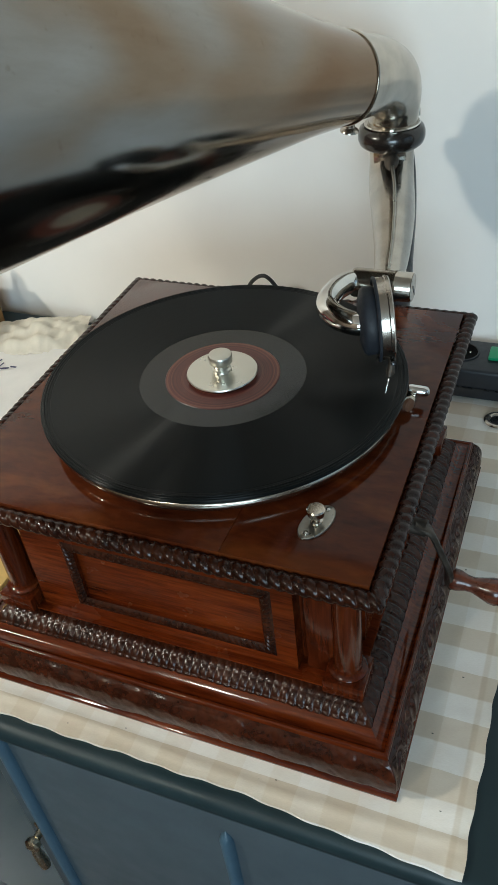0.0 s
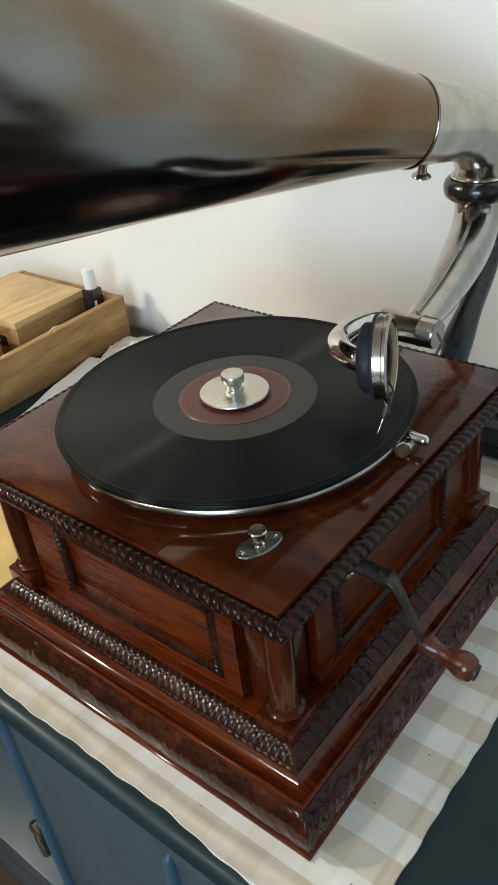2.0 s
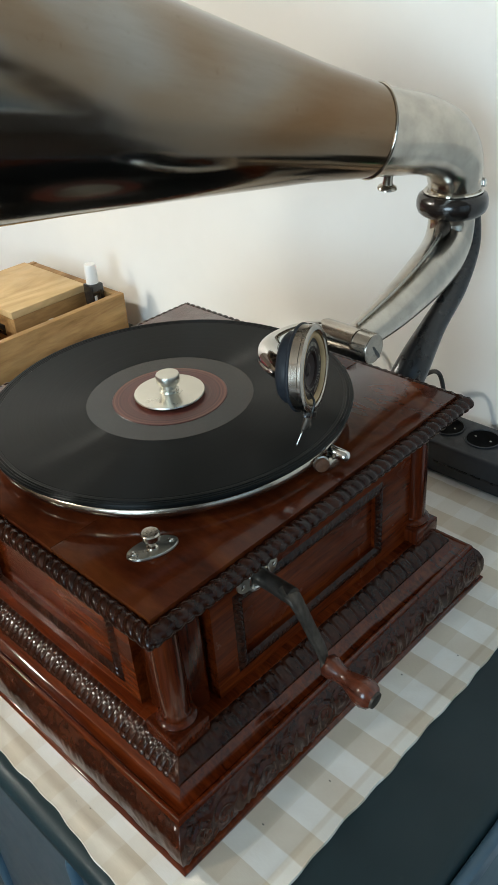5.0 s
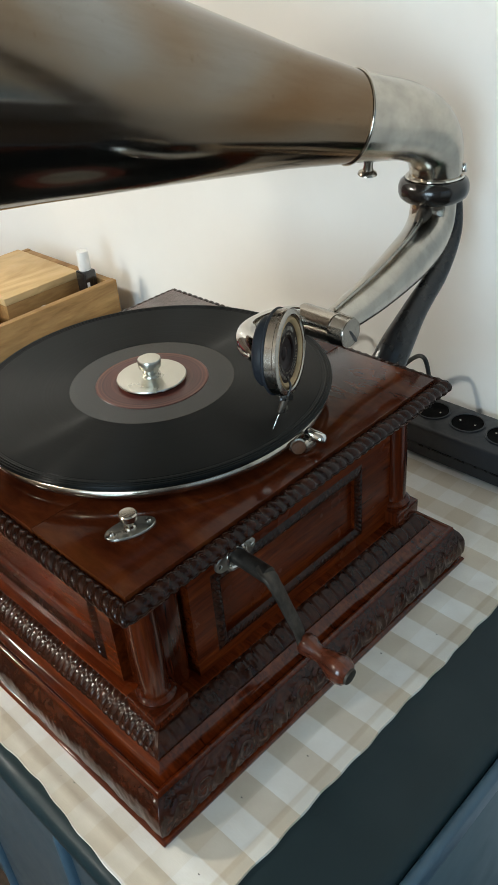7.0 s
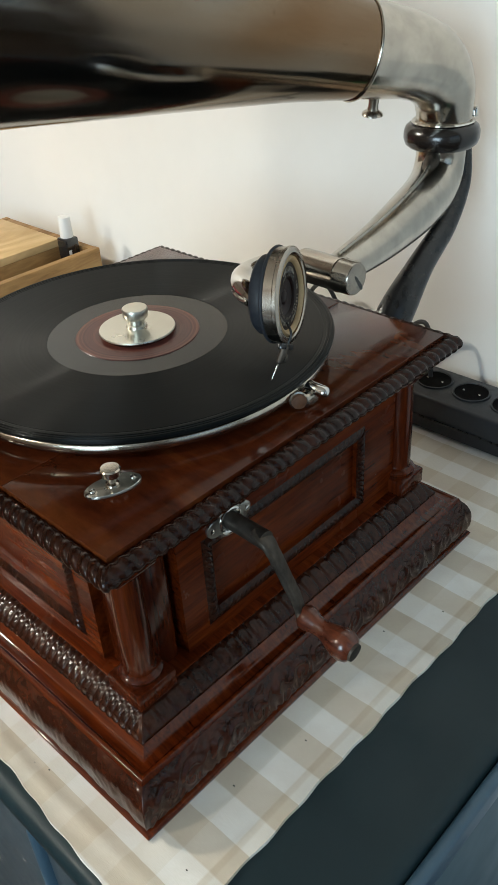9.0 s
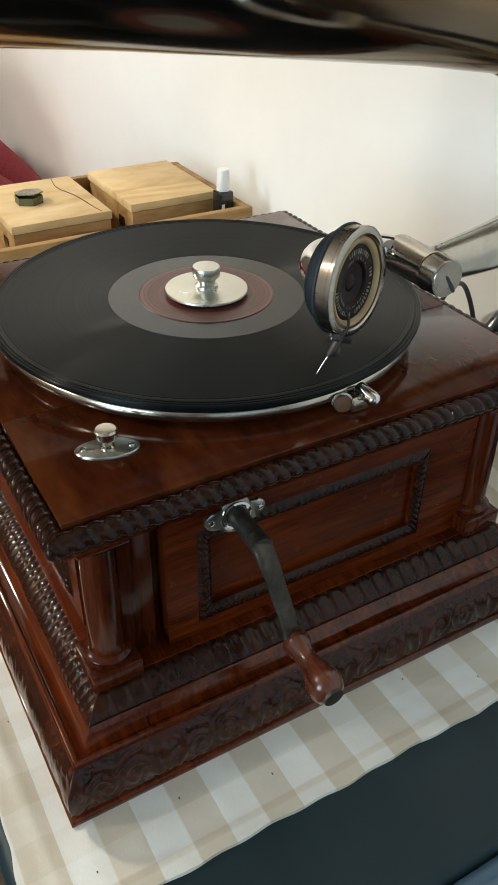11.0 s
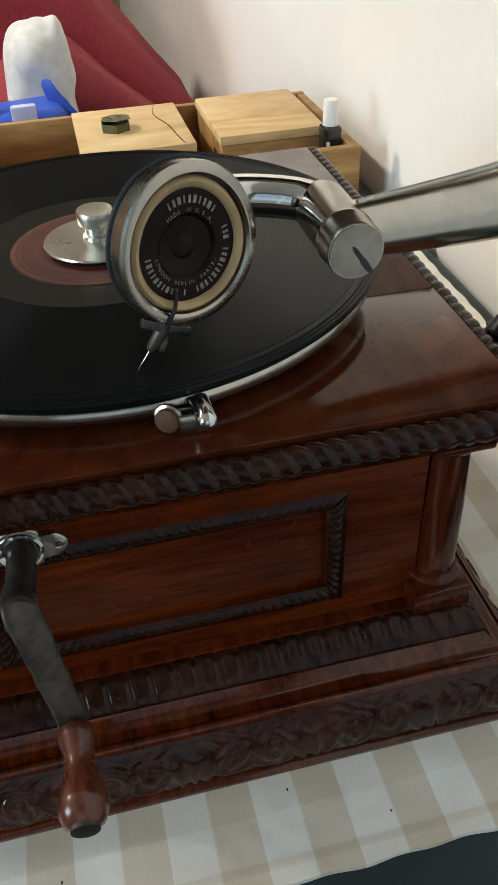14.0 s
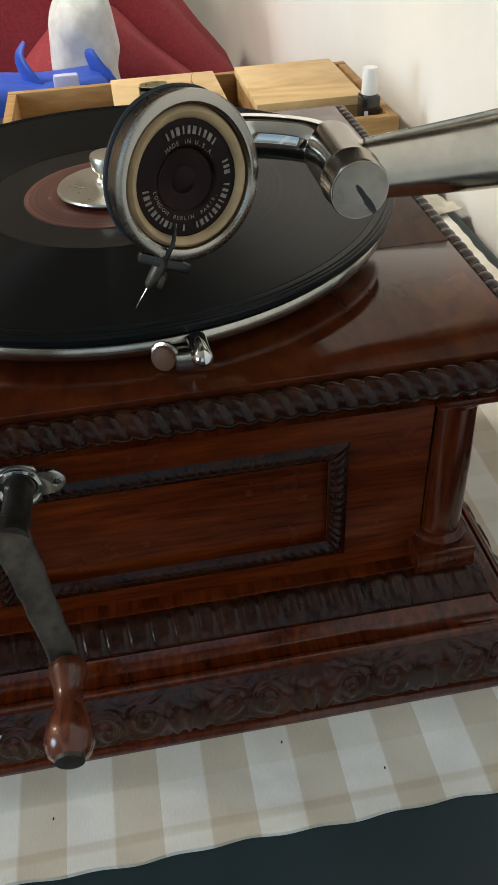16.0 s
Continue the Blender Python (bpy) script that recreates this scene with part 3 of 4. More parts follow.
part("tongue_moulding", bm, CARVED, gram, "dark carved tongue and bead moulding", True, 179)
bm = bmesh.new()
square_sweep(bm, [(0.1575, 0.0665), (0.1570, 0.0692), (0.1545, 0.070), (0.10, 0.070)], seg=2)
part("plinth_top", bm, MAHOGANY_X, gram)

# case: four faces with beaded frames round sunk panels
CASE_Z0, CASE_Z1 = 0.0705, 0.1865
bm = bmesh.new(); box(bm, -0.136, 0.136, -0.136, 0.136, CASE_Z0, CASE_Z1)
part("case_core", bm, MAHOGANY_Z, gram)
FW, FZ0, FZ1 = 0.091, 0.079, 0.151


def face_matrix(side):
    return Matrix.Rotation(side * math.pi / 2, 4, "Z")


def bead_frame(u0, u1, v0, v1, w, m):
    """A half-round beaded moulding round a rectangle in the face plane y = -0.15."""
    bm = bmesh.new()
    k = 9
    prof = [(w * i / k, 0.0027 * math.sin(math.pi * i / k) ** 0.7) for i in range(k + 1)]
    corners = [(u0, v0, 1, 1), (u1, v0, -1, 1), (u1, v1, -1, -1), (u0, v1, 1, -1)]
    for c in range(4):
        a, b = corners[c], corners[(c + 1) % 4]
        length = math.hypot(b[0] - a[0], b[1] - a[1])
        n = max(8, int(length / 0.0011))
        rows = []
        for j in range(n + 1):
            t = j / n
            row = []
            for off, h in prof:
                pa, pb = (a[0] + a[2] * off, a[1] + a[3] * off), (b[0] + b[2] * off, b[1] + b[3] * off)
                x, z = pa[0] + (pb[0] - pa[0]) * t, pa[1] + (pb[1] - pa[1]) * t
                q = (off / w - 0.55) / 0.32
                bead = abs(math.sin(math.pi * t * length / 0.0056)) ** 0.7 * math.sqrt(clamp(1 - q * q))
                h2 = h * 0.75 + (0.0009 if c % 2 == 0 else 0.0019) * bead if 0 < off < w else h
                row.append(bm.verts.new((x, -0.1495 - h2, z)))
            rows.append(row)
        for r, q in zip(rows, rows[1:]):
            for i in range(k):
                bm.faces.new((r[i], r[i + 1], q[i + 1], q[i]))
    bmesh.ops.transform(bm, matrix=m, verts=bm.verts)
    return bm


for side in range(4):
    m = face_matrix(side)
    grain = MAHOGANY_X if side % 2 == 0 else MAHOGANY_Y
    w = 0.010
    off = 0.0045 if side == 1 else 0.0
    f0, f1 = -FW + off, FW + off
    u0, u1 = (-0.1285, 0.1075) if side == 0 else (-0.1075, 0.1360) if side == 1 else (-0.1285, 0.1285)
    bm = bmesh.new()
    for b in ((u0, f0 + w, CASE_Z0, CASE_Z1), (f1 - w, u1, CASE_Z0, CASE_Z1), (f0 + w, f1 - w, CASE_Z0, FZ0 + w), (f0 + w, f1 - w, FZ1 - w, CASE_Z1)):
        box(bm, b[0], b[1], -0.150, -0.1365, b[2], b[3], 0, m=m)
    part("face_frame", bm, grain, gram, "", False)
    bm = bmesh.new(); box(bm, f0 + w + 0.0003, f1 - w - 0.0003, -0.1455, -0.1365, FZ0 + w + 0.0003, FZ1 - w - 0.0003, 0, m=m)
    part("panel", bm, grain, gram, "", False)
    part("bead_moulding", bead_frame(f0, f1, FZ0, FZ1, 0.0105, m), CARVED, gram, "dark beaded frame moulding", True, 80)
    for sgn in ((1,) if side == 0 else (-1,) if side == 1 else ()):
        bm = bmesh.new()
        a, b = sorted((sgn * 0.1135, sgn * 0.1355))
        box(bm, a, b, -0.1455, -0.1365, CASE_Z0, CASE_Z1, 0.0015, m=m)
        part("pilaster", bm, MAHOGANY_Z, gram)

for sx in (-1, 1):
    for sy in (-1, 1):
        cxx, cyy = sx * 0.1475, sy * 0.1475
        bm = bmesh.new()
        box(bm, cxx - 0.0165, cxx + 0.0165, cyy - 0.0165, cyy + 0.0165, 0.0705, 0.0835, 0.0015)
        col_foot = part("column_foot", bm, MAHOGANY_Z, gram)
        bm = bmesh.new()
        lathe(bm, [(0, 0.0836), (0.0138, 0.0836), (0.0148, 0.0850), (0.0150, 0.0870), (0.0134, 0.0888), (0.0112, 0.0896), (0.0107, 0.0915), (0.0110, 0.096),
                   (0.0110, 0.13), (0.0102, 0.158), (0.0100, 0.166), (0.0120, 0.168), (0.0126, 0.1695), (0.0114, 0.171), (0.0110, 0.172), (0, 0.172)], 36, Matrix.Translation((cxx, cyy, 0)))
        part("column", bm, MAHOGANY_Z, gram, "turned corner column")
        bm = bmesh.new()
        box(bm, cxx - 0.0155, cxx + 0.0155, cyy - 0.0155, cyy + 0.0155, 0.1722, 0.1792, 0.0012)
        part("column_cap", bm, MAHOGANY_Z, gram)

bm = bmesh.new()
square_sweep(bm, arc_rows([(0.10, 0.1795), (0.163, 0.1795), (0.1655, 0.182), (0.1662, 0.1850), (0.1695, 0.1868), (0.1702, 0.1900), (0.1702, 0.1930)], 2), seg=2)
part("cornice", bm, POLISHED, gram)
bm = bmesh.new()
rc = [(0.1745 + 0.0064 * math.cos(a), 0.1975 + 0.0064 * math.sin(a)) for a in [-2.2 + 4.4 * i / 17 for i in range(18)]]
square_sweep(bm, rc, carve=rope, seg=520)
part("rope_moulding", bm, CARVED, gram, "dark carved rope moulding round the lid", True, 179)
bm = bmesh.new()
box(bm, -0.1698, 0.0648, -0.1698, 0.1698, 0.1905, 0.2062, 0.0004, 2)
part("lid_board", bm, MAHOGANY_TOP, gram, "polished veneered mahogany top board")
bm = bmesh.new()
box(bm, 0.0650, 0.1698, -0.1698, 0.1698, 0.1905, 0.2061, 0.0004, 2)
part("lid_board", bm, MAHOGANY_TOP, gram, "polished veneered mahogany top board")

# selector plate on the lid
m = Matrix.Translation((0.121, -0.1255, 0.2063)) @ Matrix.Rotation(math.atan2(0.034, 0.0106), 4, "Z")
bm = bmesh.new()
lathe(bm, [(0, 0), (1, 0), (1, 0.0012), (0.96, 0.0018), (0, 0.0018)], 48, m @ Matrix.Diagonal((0.0185, 0.0098, 1, 1)))
plate = part("speed_plate", bm, DULL_NICKEL, gram, "oval nickel speed control plate")
bm = bmesh.new()
lathe(bm, [(0.0, 0.0018), (0.0045, 0.0018), (0.0042, 0.0032), (0.0028, 0.004), (0.0028, 0.008), (0.0062, 0.0092), (0.0066, 0.0135), (0.0058, 0.0145), (0, 0.0147)], 28, m)
part("speed_knob", bm, NICKEL, plate)
for s in (-1, 1):
    bm = bmesh.new(); lathe(bm, [(0.0021, 0.0018), (0.0019, 0.0027), (0.001, 0.0031), (0, 0.0032)], 16, m @ Matrix.Translation((s * 0.0135, 0, 0)))
    part("screw", bm, CHROME, plate)

# turntable
bm = bmesh.new()
lathe(bm, [(0, 0.2105), (0.120, 0.2105), (0.1445, 0.2110), (0.1478, 0.2122), (0.1492, 0.2145), (0.1492, 0.2180), (0.1480, 0.2198), (0.1465, 0.2204), (0, 0.2204)], 128)
platter = part("turntable", bm, NICKEL, gram, "nickel rimmed turntable")
bm = bmesh.new(); lathe(bm, [(0, 0.2205), (0.1478, 0.2205), (0.1478, 0.2222), (0, 0.2222)], 96)
part("felt", bm, FELT, platter, "green felt turntable cover")
bm = bmesh.new(); lathe(bm, [(0, 0.2064), (0.012, 0.2064), (0.012, 0.2104), (0, 0.2104)], 32)
part("hub", bm, STEEL, platter)
bm = bmesh.new()
lathe(bm, [(0, 0.2287), (0.0293, 0.2287), (0.0298, 0.2295), (0.0293, 0.2305), (0.010, 0.2310), (0, 0.2310)], 64)
clampd = part("record_clamp", bm, SATIN, gram, "round nickel record clamp")
bm = bmesh.new()
lathe(bm, [(0.0082, 0.2310), (0.0080, 0.2330), (0.0066, 0.2340), (0.0066, 0.2375), (0.0088, 0.2385), (0.0096, 0.2395), (0.0100, 0.2455), (0.0094, 0.2466), (0.0060, 0.2470), (0, 0.2468)], 40)
part("clamp_knob", bm, SATIN, clampd)

# brake
bm = bmesh.new()
lathe(bm, [(0, 0), (0.0048, 0), (0.0053, 0.001), (0.0053, 0.0040), (0.0046, 0.0046), (0, 0.0047)], 24, Matrix.Translation((0.1515, 0.0135, 0.2135)) @ frame_of((0.85, -0.5, 0.1)))
brake = part("brake_pad", bm, BRASS, gram, "small leather and brass brake pad")
bm = bmesh.new(); lathe(bm, [(0.0046, -0.001), (0.0064, 0), (0.0066, 0.0012), (0.0054, 0.0016), (0.0046, 0.0012)], 24, Matrix.Translation((0.1515, 0.0135, 0.2135)) @ frame_of((0.85, -0.5, 0.1)))
part("ring", bm, NICKEL, brake)
bm = bmesh.new(); box(bm, 0.149, 0.1575, 0.016, 0.030, 0.2064, 0.2165, 0.002)
part("brake_block", bm, NICKEL, brake)
bm = bmesh.new(); lathe(bm, [(0, 0), (0.0042, 0), (0.0044, 0.001), (0.0044, 0.013), (0.0038, 0.0155), (0.002, 0.017), (0, 0.0173)], 24, Matrix.Translation((0.150, 0.0265, 0.2185)) @ frame_of((0.97, 0.08, -0.08)))
part("brake_pin", bm, CHROME, brake)

# winding crank
bm = bmesh.new()
outline = []
for i in range(72):
    a = 2 * math.pi * i / 72
    lobe = abs(math.cos(a))
    r = 0.0125 + 0.0085 * lobe ** 7 - 0.0022 * math.exp(-((lobe - 0.80) / 0.08) ** 2)
    outline.append((r * math.cos(a), r * math.sin(a)))
rings = []
for k, h in ((1.0, 0.0), (1.0, 0.0016), (0.95, 0.0022)):
    rings.append([bm.verts.new((0.1502 + h, -0.060 + k * x, 0.1545 + k * z)) for x, z in outline])
for a, b in zip(rings, rings[1:]):
    for i in range(72):
        j = (i + 1) % 72
        bm.faces.new((a[i], a[j], b[j], b[i]))
bm.faces.new(rings[-1])
esc = part("escutcheon", bm, DULL_NICKEL, gram, "lobed nickel crank escutcheon")
bm = bmesh.new(); lathe(bm, [(0.0078, 0.0015), (0.0106, 0.0023), (0.0104, 0.0032), (0.0090, 0.0036), (0.0077, 0.0030)], 32, Matrix.Translation((0.1502, -0.060, 0.1545)) @ frame_of((1, 0, 0)))
part("collar", bm, CHROME, esc)
for s in (-1, 1):
    bm = bmesh.new(); lathe(bm, [(0, 0), (0.0022, 0), (0.0020, 0.0028), (0, 0.0032)], 16, Matrix.Translation((0.1502, -0.060 + s * 0.0168, 0.1545)) @ frame_of((1, 0, 0)))
    part("screw", bm, CHROME, esc)
bm = bmesh.new()
tube(bm, [(0.146, -0.060, 0.1545, 0.0066), (0.165, -0.060, 0.1548, 0.0066), (0.186, -0.061, 0.1552, 0.0068)], 20)
crank = part("crank_shaft", bm, STEEL, gram, "worn dark steel winding crank")
bm = bmesh.new()
rows = smooth_path([(0.177, -0.0612, 0.1590, 0.0058), (0.187, -0.061, 0.1545, 0.0080), (0.1925, -0.058, 0.1410, 0.0076), (0.1985, -0.0545, 0.1230, 0.0070), (0.2030, -0.0515, 0.1090, 0.0066), (0.2045, -0.0505, 0.0990, 0.0068), (0.2048, -0.0500, 0.0900, 0.0060)], 6)
rings = []
for i, q in enumerate(rows):
    d = (Vector(rows[min(i + 1, len(rows) - 1)][:3]) - Vector(rows[max(i - 1, 0)][:3])).normalized()
    wide = (Vector((-0.6, 1, 0)) - d * d.dot(Vector((-0.6, 1, 0)))).normalized()
    thin = d.cross(wide)
    ring = []
    for k in range(20):
        a = 2 * math.pi * k / 20
        ca, sa = math.cos(a), math.sin(a)
        u, v = math.copysign(abs(ca) ** 0.55, ca), math.copysign(abs(sa) ** 0.55, sa)
        dent = 1 + 0.12 * noise.noise((i * 0.6, k * 0.5, 3))
        ring.append(bm.verts.new(Vector(q[:3]) + wide * q[3] * u * dent + thin * 0.0026 * v))
    rings.append(ring)
for a, b in zip(rings, rings[1:]):
    for i in range(20):
        j = (i + 1) % 20
        bm.faces.new((a[i], a[j], b[j], b[i]))
bm.faces.new(rings[0][::-1]), bm.faces.new(rings[-1])
part("crank_arm", bm, STEEL, crank)
bm = bmesh.new()
lathe(bm, [(0, 0), (0.0072, 0.0), (0.0085, 0.002), (0.0086, 0.006), (0.0066, 0.0125), (0.0062, 0.018), (0.0082, 0.025), (0.0104, 0.032), (0.0108, 0.037), (0.0090, 0.0418), (0.0060, 0.0438)], 32,
      Matrix.Translation((0.2060, -0.0495, 0.0970)) @ frame_of((0.985, -0.005, -0.13)))
part("crank_handle", bm, KNOB_WOOD, crank, "turned red-brown wooden handle")
bm = bmesh.new(); lathe(bm, [(0.0066, 0.0430), (0.0062, 0.0452), (0, 0.0458)], 24, Matrix.Translation((0.2060, -0.0495, 0.0970)) @ frame_of((0.985, -0.005, -0.13)))
part("handle_pin", bm, STEEL, crank)

# horn: a straight cone of rolled sheet with a joint ring and elbow
HC = Vector((0.043, 0.207, 0.398))
HM = Matrix.Translation(HC) @ frame_of(AX)
HP = [(0.0372, -0.010), (0.0388, 0.0), (0.0463, 0.05), (0.0656, 0.15), (0.0855, 0.25), (0.1072, 0.35), (0.1280, 0.45), (0.1460, 0.55), (0.1625, 0.63), (0.1695, 0.66)]
bm = bmesh.new()
lathe(bm, HP + [(0.1725, 0.6605), (0.1705, 0.6625)] + [(r - 0.0012, s + 0.0008) for r, s in HP[::-1]], 128, HM, True)
horn = part("horn", bm, HORN, gram, "tarnished nickel plated cone horn")
bm = bmesh.new()
lathe(bm, [(0.0380 + 0.0013 * math.cos(a), -0.008 + 0.0016 * math.sin(a)) for a in [2 * math.pi * i / 10 for i in range(10)]], 96, HM, True)
part("joint_ring", bm, NICKEL, horn)
down = (Vector((0, 0, -1)) - AX * AX.dot(Vector((0, 0, -1)))).normalized()
sidev = AX.cross(down)
bm = bmesh.new()
for s0, r0, s1, r1 in [(-0.006, 0.0378, 0.18, 0.0715)]:
    pts = [HC + AX * (s0 + (s1 - s0) * t) + (down * 0.93 - sidev * 0.36) * (r0 + (r1 - r0) * t + 0.0002) for t in (0, 0.25, 0.5, 0.75, 1)]
    tube(bm, [(*p, 0.0013) for p in pts], 8)
part("seam", bm, NICKEL, horn)
kp = Vector((0.0440, 0.2425, 0.3530))
down = Vector((-0.15, 0.05, -1)).normalized()
bm = bmesh.new()
lathe(bm, [(0, -0.003), (0.0045, -0.003), (0.0042, 0.004), (0.0048, 0.008), (0.0085, 0.0105), (0.0090, 0.0122), (0.0060, 0.0135), (0, 0.014)], 28, Matrix.Translation(kp) @ frame_of(down))
part("thumb_screw", bm, NICKEL, horn)
EP = HC + AX * -0.010
bm = bmesh.new()
tube(bm, [(*(EP + AX * 0.004), 0.0368), (*EP, 0.0366), (0.0535, 0.2378, 0.3908, 0.0352), (0.0600, 0.2670, 0.3838, 0.0332), (0.0650, 0.2925, 0.3720, 0.0308), (0.0667, 0.3103, 0.3548, 0.0278), (0.0660, 0.3182, 0.3345, 0.0252), (0.0648, 0.3192, 0.3150, 0.0245)], 48, 8)
elbow = part("horn_elbow", bm, NICKEL, gram, "polished nickel horn elbow")
bm = bmesh.new()
lathe(bm, [(0.0240, 0.3240), (0.0272, 0.3252), (0.0282, 0.3240), (0.0268, 0.3227)], 48, Matrix.Translation((0.0648, 0.3192, 0)), True)
part("elbow_flange", bm, CHROME, elbow)
bm = bmesh.new(); lathe(bm, [(0, 0), (0.003, 0), (0.003, 0.006), (0.0015, 0.008), (0, 0.008)], 12, Matrix.Translation((0.087, 0.3345, 0.3270)))
part("stud", bm, CHROME, elbow)
bm = bmesh.new()
lathe(bm, [(0.0245, 0.3035), (0.0290, 0.3028), (0.0322, 0.3052), (0.0338, 0.3098), (0.0338, 0.3155), (0.0322, 0.3200), (0.0290, 0.3224), (0.0245, 0.3218)], 64, Matrix.Translation((0.0642, 0.3192, 0)), True)
collar = part("horn_collar", bm, EBONITE, gram, "black turned collar ring")
bm = bmesh.new()
tube(bm, [(0.088, 0.176, 0.130, 0.013), (0.094, 0.196, 0.168, 0.0165), (0.097, 0.214, 0.194, 0.0165), (0.094, 0.252, 0.221, 0.0122), (0.087, 0.300, 0.242, 0.0106), (0.079, 0.334, 0.269, 0.0098), (0.074, 0.342, 0.296, 0.0085), (0.069, 0.340, 0.310, 0.0085)], 24, 8, 0.7)
part("back_bracket", bm, BLACK_IRON, gram, "black japanned iron bracket arm")

# tone arm
TA = [(0.0645, 0.3190, 0.3080, 0.0222), (0.0647, 0.3190, 0.2920, 0.0224), (0.0667, 0.3110, 0.2780, 0.0228), (0.0728, 0.2880, 0.2695, 0.0228), (0.0857, 0.2400, 0.2672, 0.0210), (0.1020, 0.1690, 0.2664, 0.0165), (0.1150, 0.1000, 0.2685, 0.0118)]
bm = bmesh.new(); tube(bm, TA, 40, 8)
arm = part("tone_arm", bm, NICKEL, gram, "tapered nickel tone arm")
bm = bmesh.new()
tube(bm, [(0.0715, 0.2930, 0.2965, 0.0012), (0.0745, 0.2830, 0.2930, 0.0016), (0.0870, 0.2400, 0.2882, 0.0015), (0.1025, 0.1690, 0.2832, 0.0014), (0.1140, 0.1060, 0.2806, 0.0012)], 10)
part("arm_rib", bm, DULL_NICKEL, arm)
bm = bmesh.new()
lathe(bm, [(0, -0.0065), (0.0045, -0.006), (0.0068, -0.003), (0.0072, 0.001), (0.0060, 0.008), (0.0040, 0.014), (0.0018, 0.0175), (0, 0.018)], 20, Matrix.Translation((0.0700, 0.2965, 0.2950)) @ frame_of((0.13, -0.70, -0.42)))
part("stop_lug", bm, STEEL, arm)
bm = bmesh.new()
lathe(bm, [(0, -0.0065), (0.0098, -0.0065), (0.0118, -0.005), (0.0124, -0.003), (0.0124, 0.030), (0.0129, 0.031), (0.0129, 0.033), (0.0124, 0.034), (0.0124, 0.044), (0.0119, 0.0455), (0, 0.0456)], 48, Matrix.Translation((0.0905, 0.0984, 0.2690)) @ frame_of((1, 0, 0)))
cyl = part("arm_joint", bm, NICKEL, gram, "nickel swivel joint cylinder with a slotted end")
# thin added disc that carries the painted dark reflection
bm = bmesh.new()
lathe(bm, [(0.0116, 0.0), (0.0114, 0.0004), (0, 0.0005)], 48, Matrix.Translation((0.1361, 0.0984, 0.2690)) @ frame_of((1, 0, 0)))
part("end_cap", bm, END_CAP, cyl)
# black sliver on the cap, painting the shade inside the notch
bm = bmesh.new()
row = [(0.0030, 0.0004), (0.0005, 0.0011), (-0.0030, 0.0010), (-0.0060, 0.0015), (-0.0095, 0.0013), (-0.0118, 0.0008)]
rows = [[bm.verts.new((x, 0.0984 + k * w, 0.2690 + z)) for k in (-1, 1) for x in (0.1366, 0.1369)] for z, w in row]
for a, b in zip(rows, rows[1:]):
    for p, q in ((0, 1), (1, 3), (3, 2), (2, 0)):
        bm.faces.new((a[p], a[q], b[q], b[p]))
bm.faces.new([rows[0][k] for k in (0, 1, 3, 2)]), bm.faces.new([rows[-1][k] for k in (0, 1, 3, 2)])
bmesh.ops.rotate(bm, verts=bm.verts, cent=(0.136, 0.0984, 0.269), matrix=Matrix.Rotation(radians(34), 3, "X"))
part("slot", bm, BLACK_IRON, cyl)
SN = Vector((1, 0.39, 0.05)).normalized()
SC = Vector((0.1330, 0.0310, 0.2780))
sb = SC - SN * 0.022
bm = bmesh.new()
tube(bm, [(0.0960, 0.0984, 0.2700, 0.0098), (0.0900, 0.0970, 0.2705, 0.0095), (0.0810, 0.0870, 0.2720, 0.0095), (0.0765, 0.0640, 0.2745, 0.0095), (0.0800, 0.0420, 0.2760, 0.0095), (0.0930, 0.0275, 0.2765, 0.0095), (*(sb - SN * 0.004), 0.0092), (*(sb + SN * 0.004), 0.0092)], 32, 8)
part("goose_neck", bm, CHROME, gram, "polished nickel goose neck tube")
SM = Matrix.Translation(SC) @ frame_of(SN) @ Matrix.Diagonal((1.04, 1.04, 1, 1))
bm = bmesh.new()
lathe(bm, [(0.008, -0.0235), (0.0155, -0.0235), (0.0225, -0.0215), (0.0245, -0.0190), (0.0245, -0.0125), (0.0235, -0.0105), (0.008, -0.0105)], 56, SM, True)
part("back_rubber", bm, RUBBER, gram, "blue-black rubber sound box backing")
bm = bmesh.new()
lathe(bm, [(0.010, -0.0100), (0.0280, -0.0100), (0.0292, -0.0092), (0.0292, -0.0030), (0.0300, -0.0022), (0.0300, 0.0), (0.0290, 0.0010), (0.0262, 0.0012), (0.0252, 0.0004), (0.0252, -0.0045), (0.010, -0.0045)], 72, SM, True)
sound = part("sound_box", bm, RIM, gram, "nickel rimmed round sound box")
bm = bmesh.new()
lathe(bm, [(0.0294, -0.0090), (0.0301, -0.0094), (0.0303, -0.0104), (0.0297, -0.0114), (0.0285, -0.0116), (0.0285, -0.0094)], 64, SM, True)
part("gasket", bm, RUBBER, sound)
bm = bmesh.new()
lathe(bm, [(0.0251, -0.0030), (0.0244, -0.0006), (0.0232, 0.0004), (0.0218, -0.0002), (0.0208, -0.0020), (0.0208, -0.0040), (0.0251, -0.0042)], 64, SM, True)
part("cream_ring", bm, CREAM, sound, "yellowed rubber gasket ring")
bm = bmesh.new()
lathe(bm, [(0.0212, -0.0026), (0.0200, -0.0024), (0.0130, -0.0024), (0.0122, -0.0027), (0.0112, -0.0040), (0.0050, -0.0052), (0.0044, -0.0048), (0.0020, -0.0044), (0, -0.0043)], 64, SM)
part("diaphragm", bm, DIAPHRAGM, sound, "dark red-black diaphragm plate")


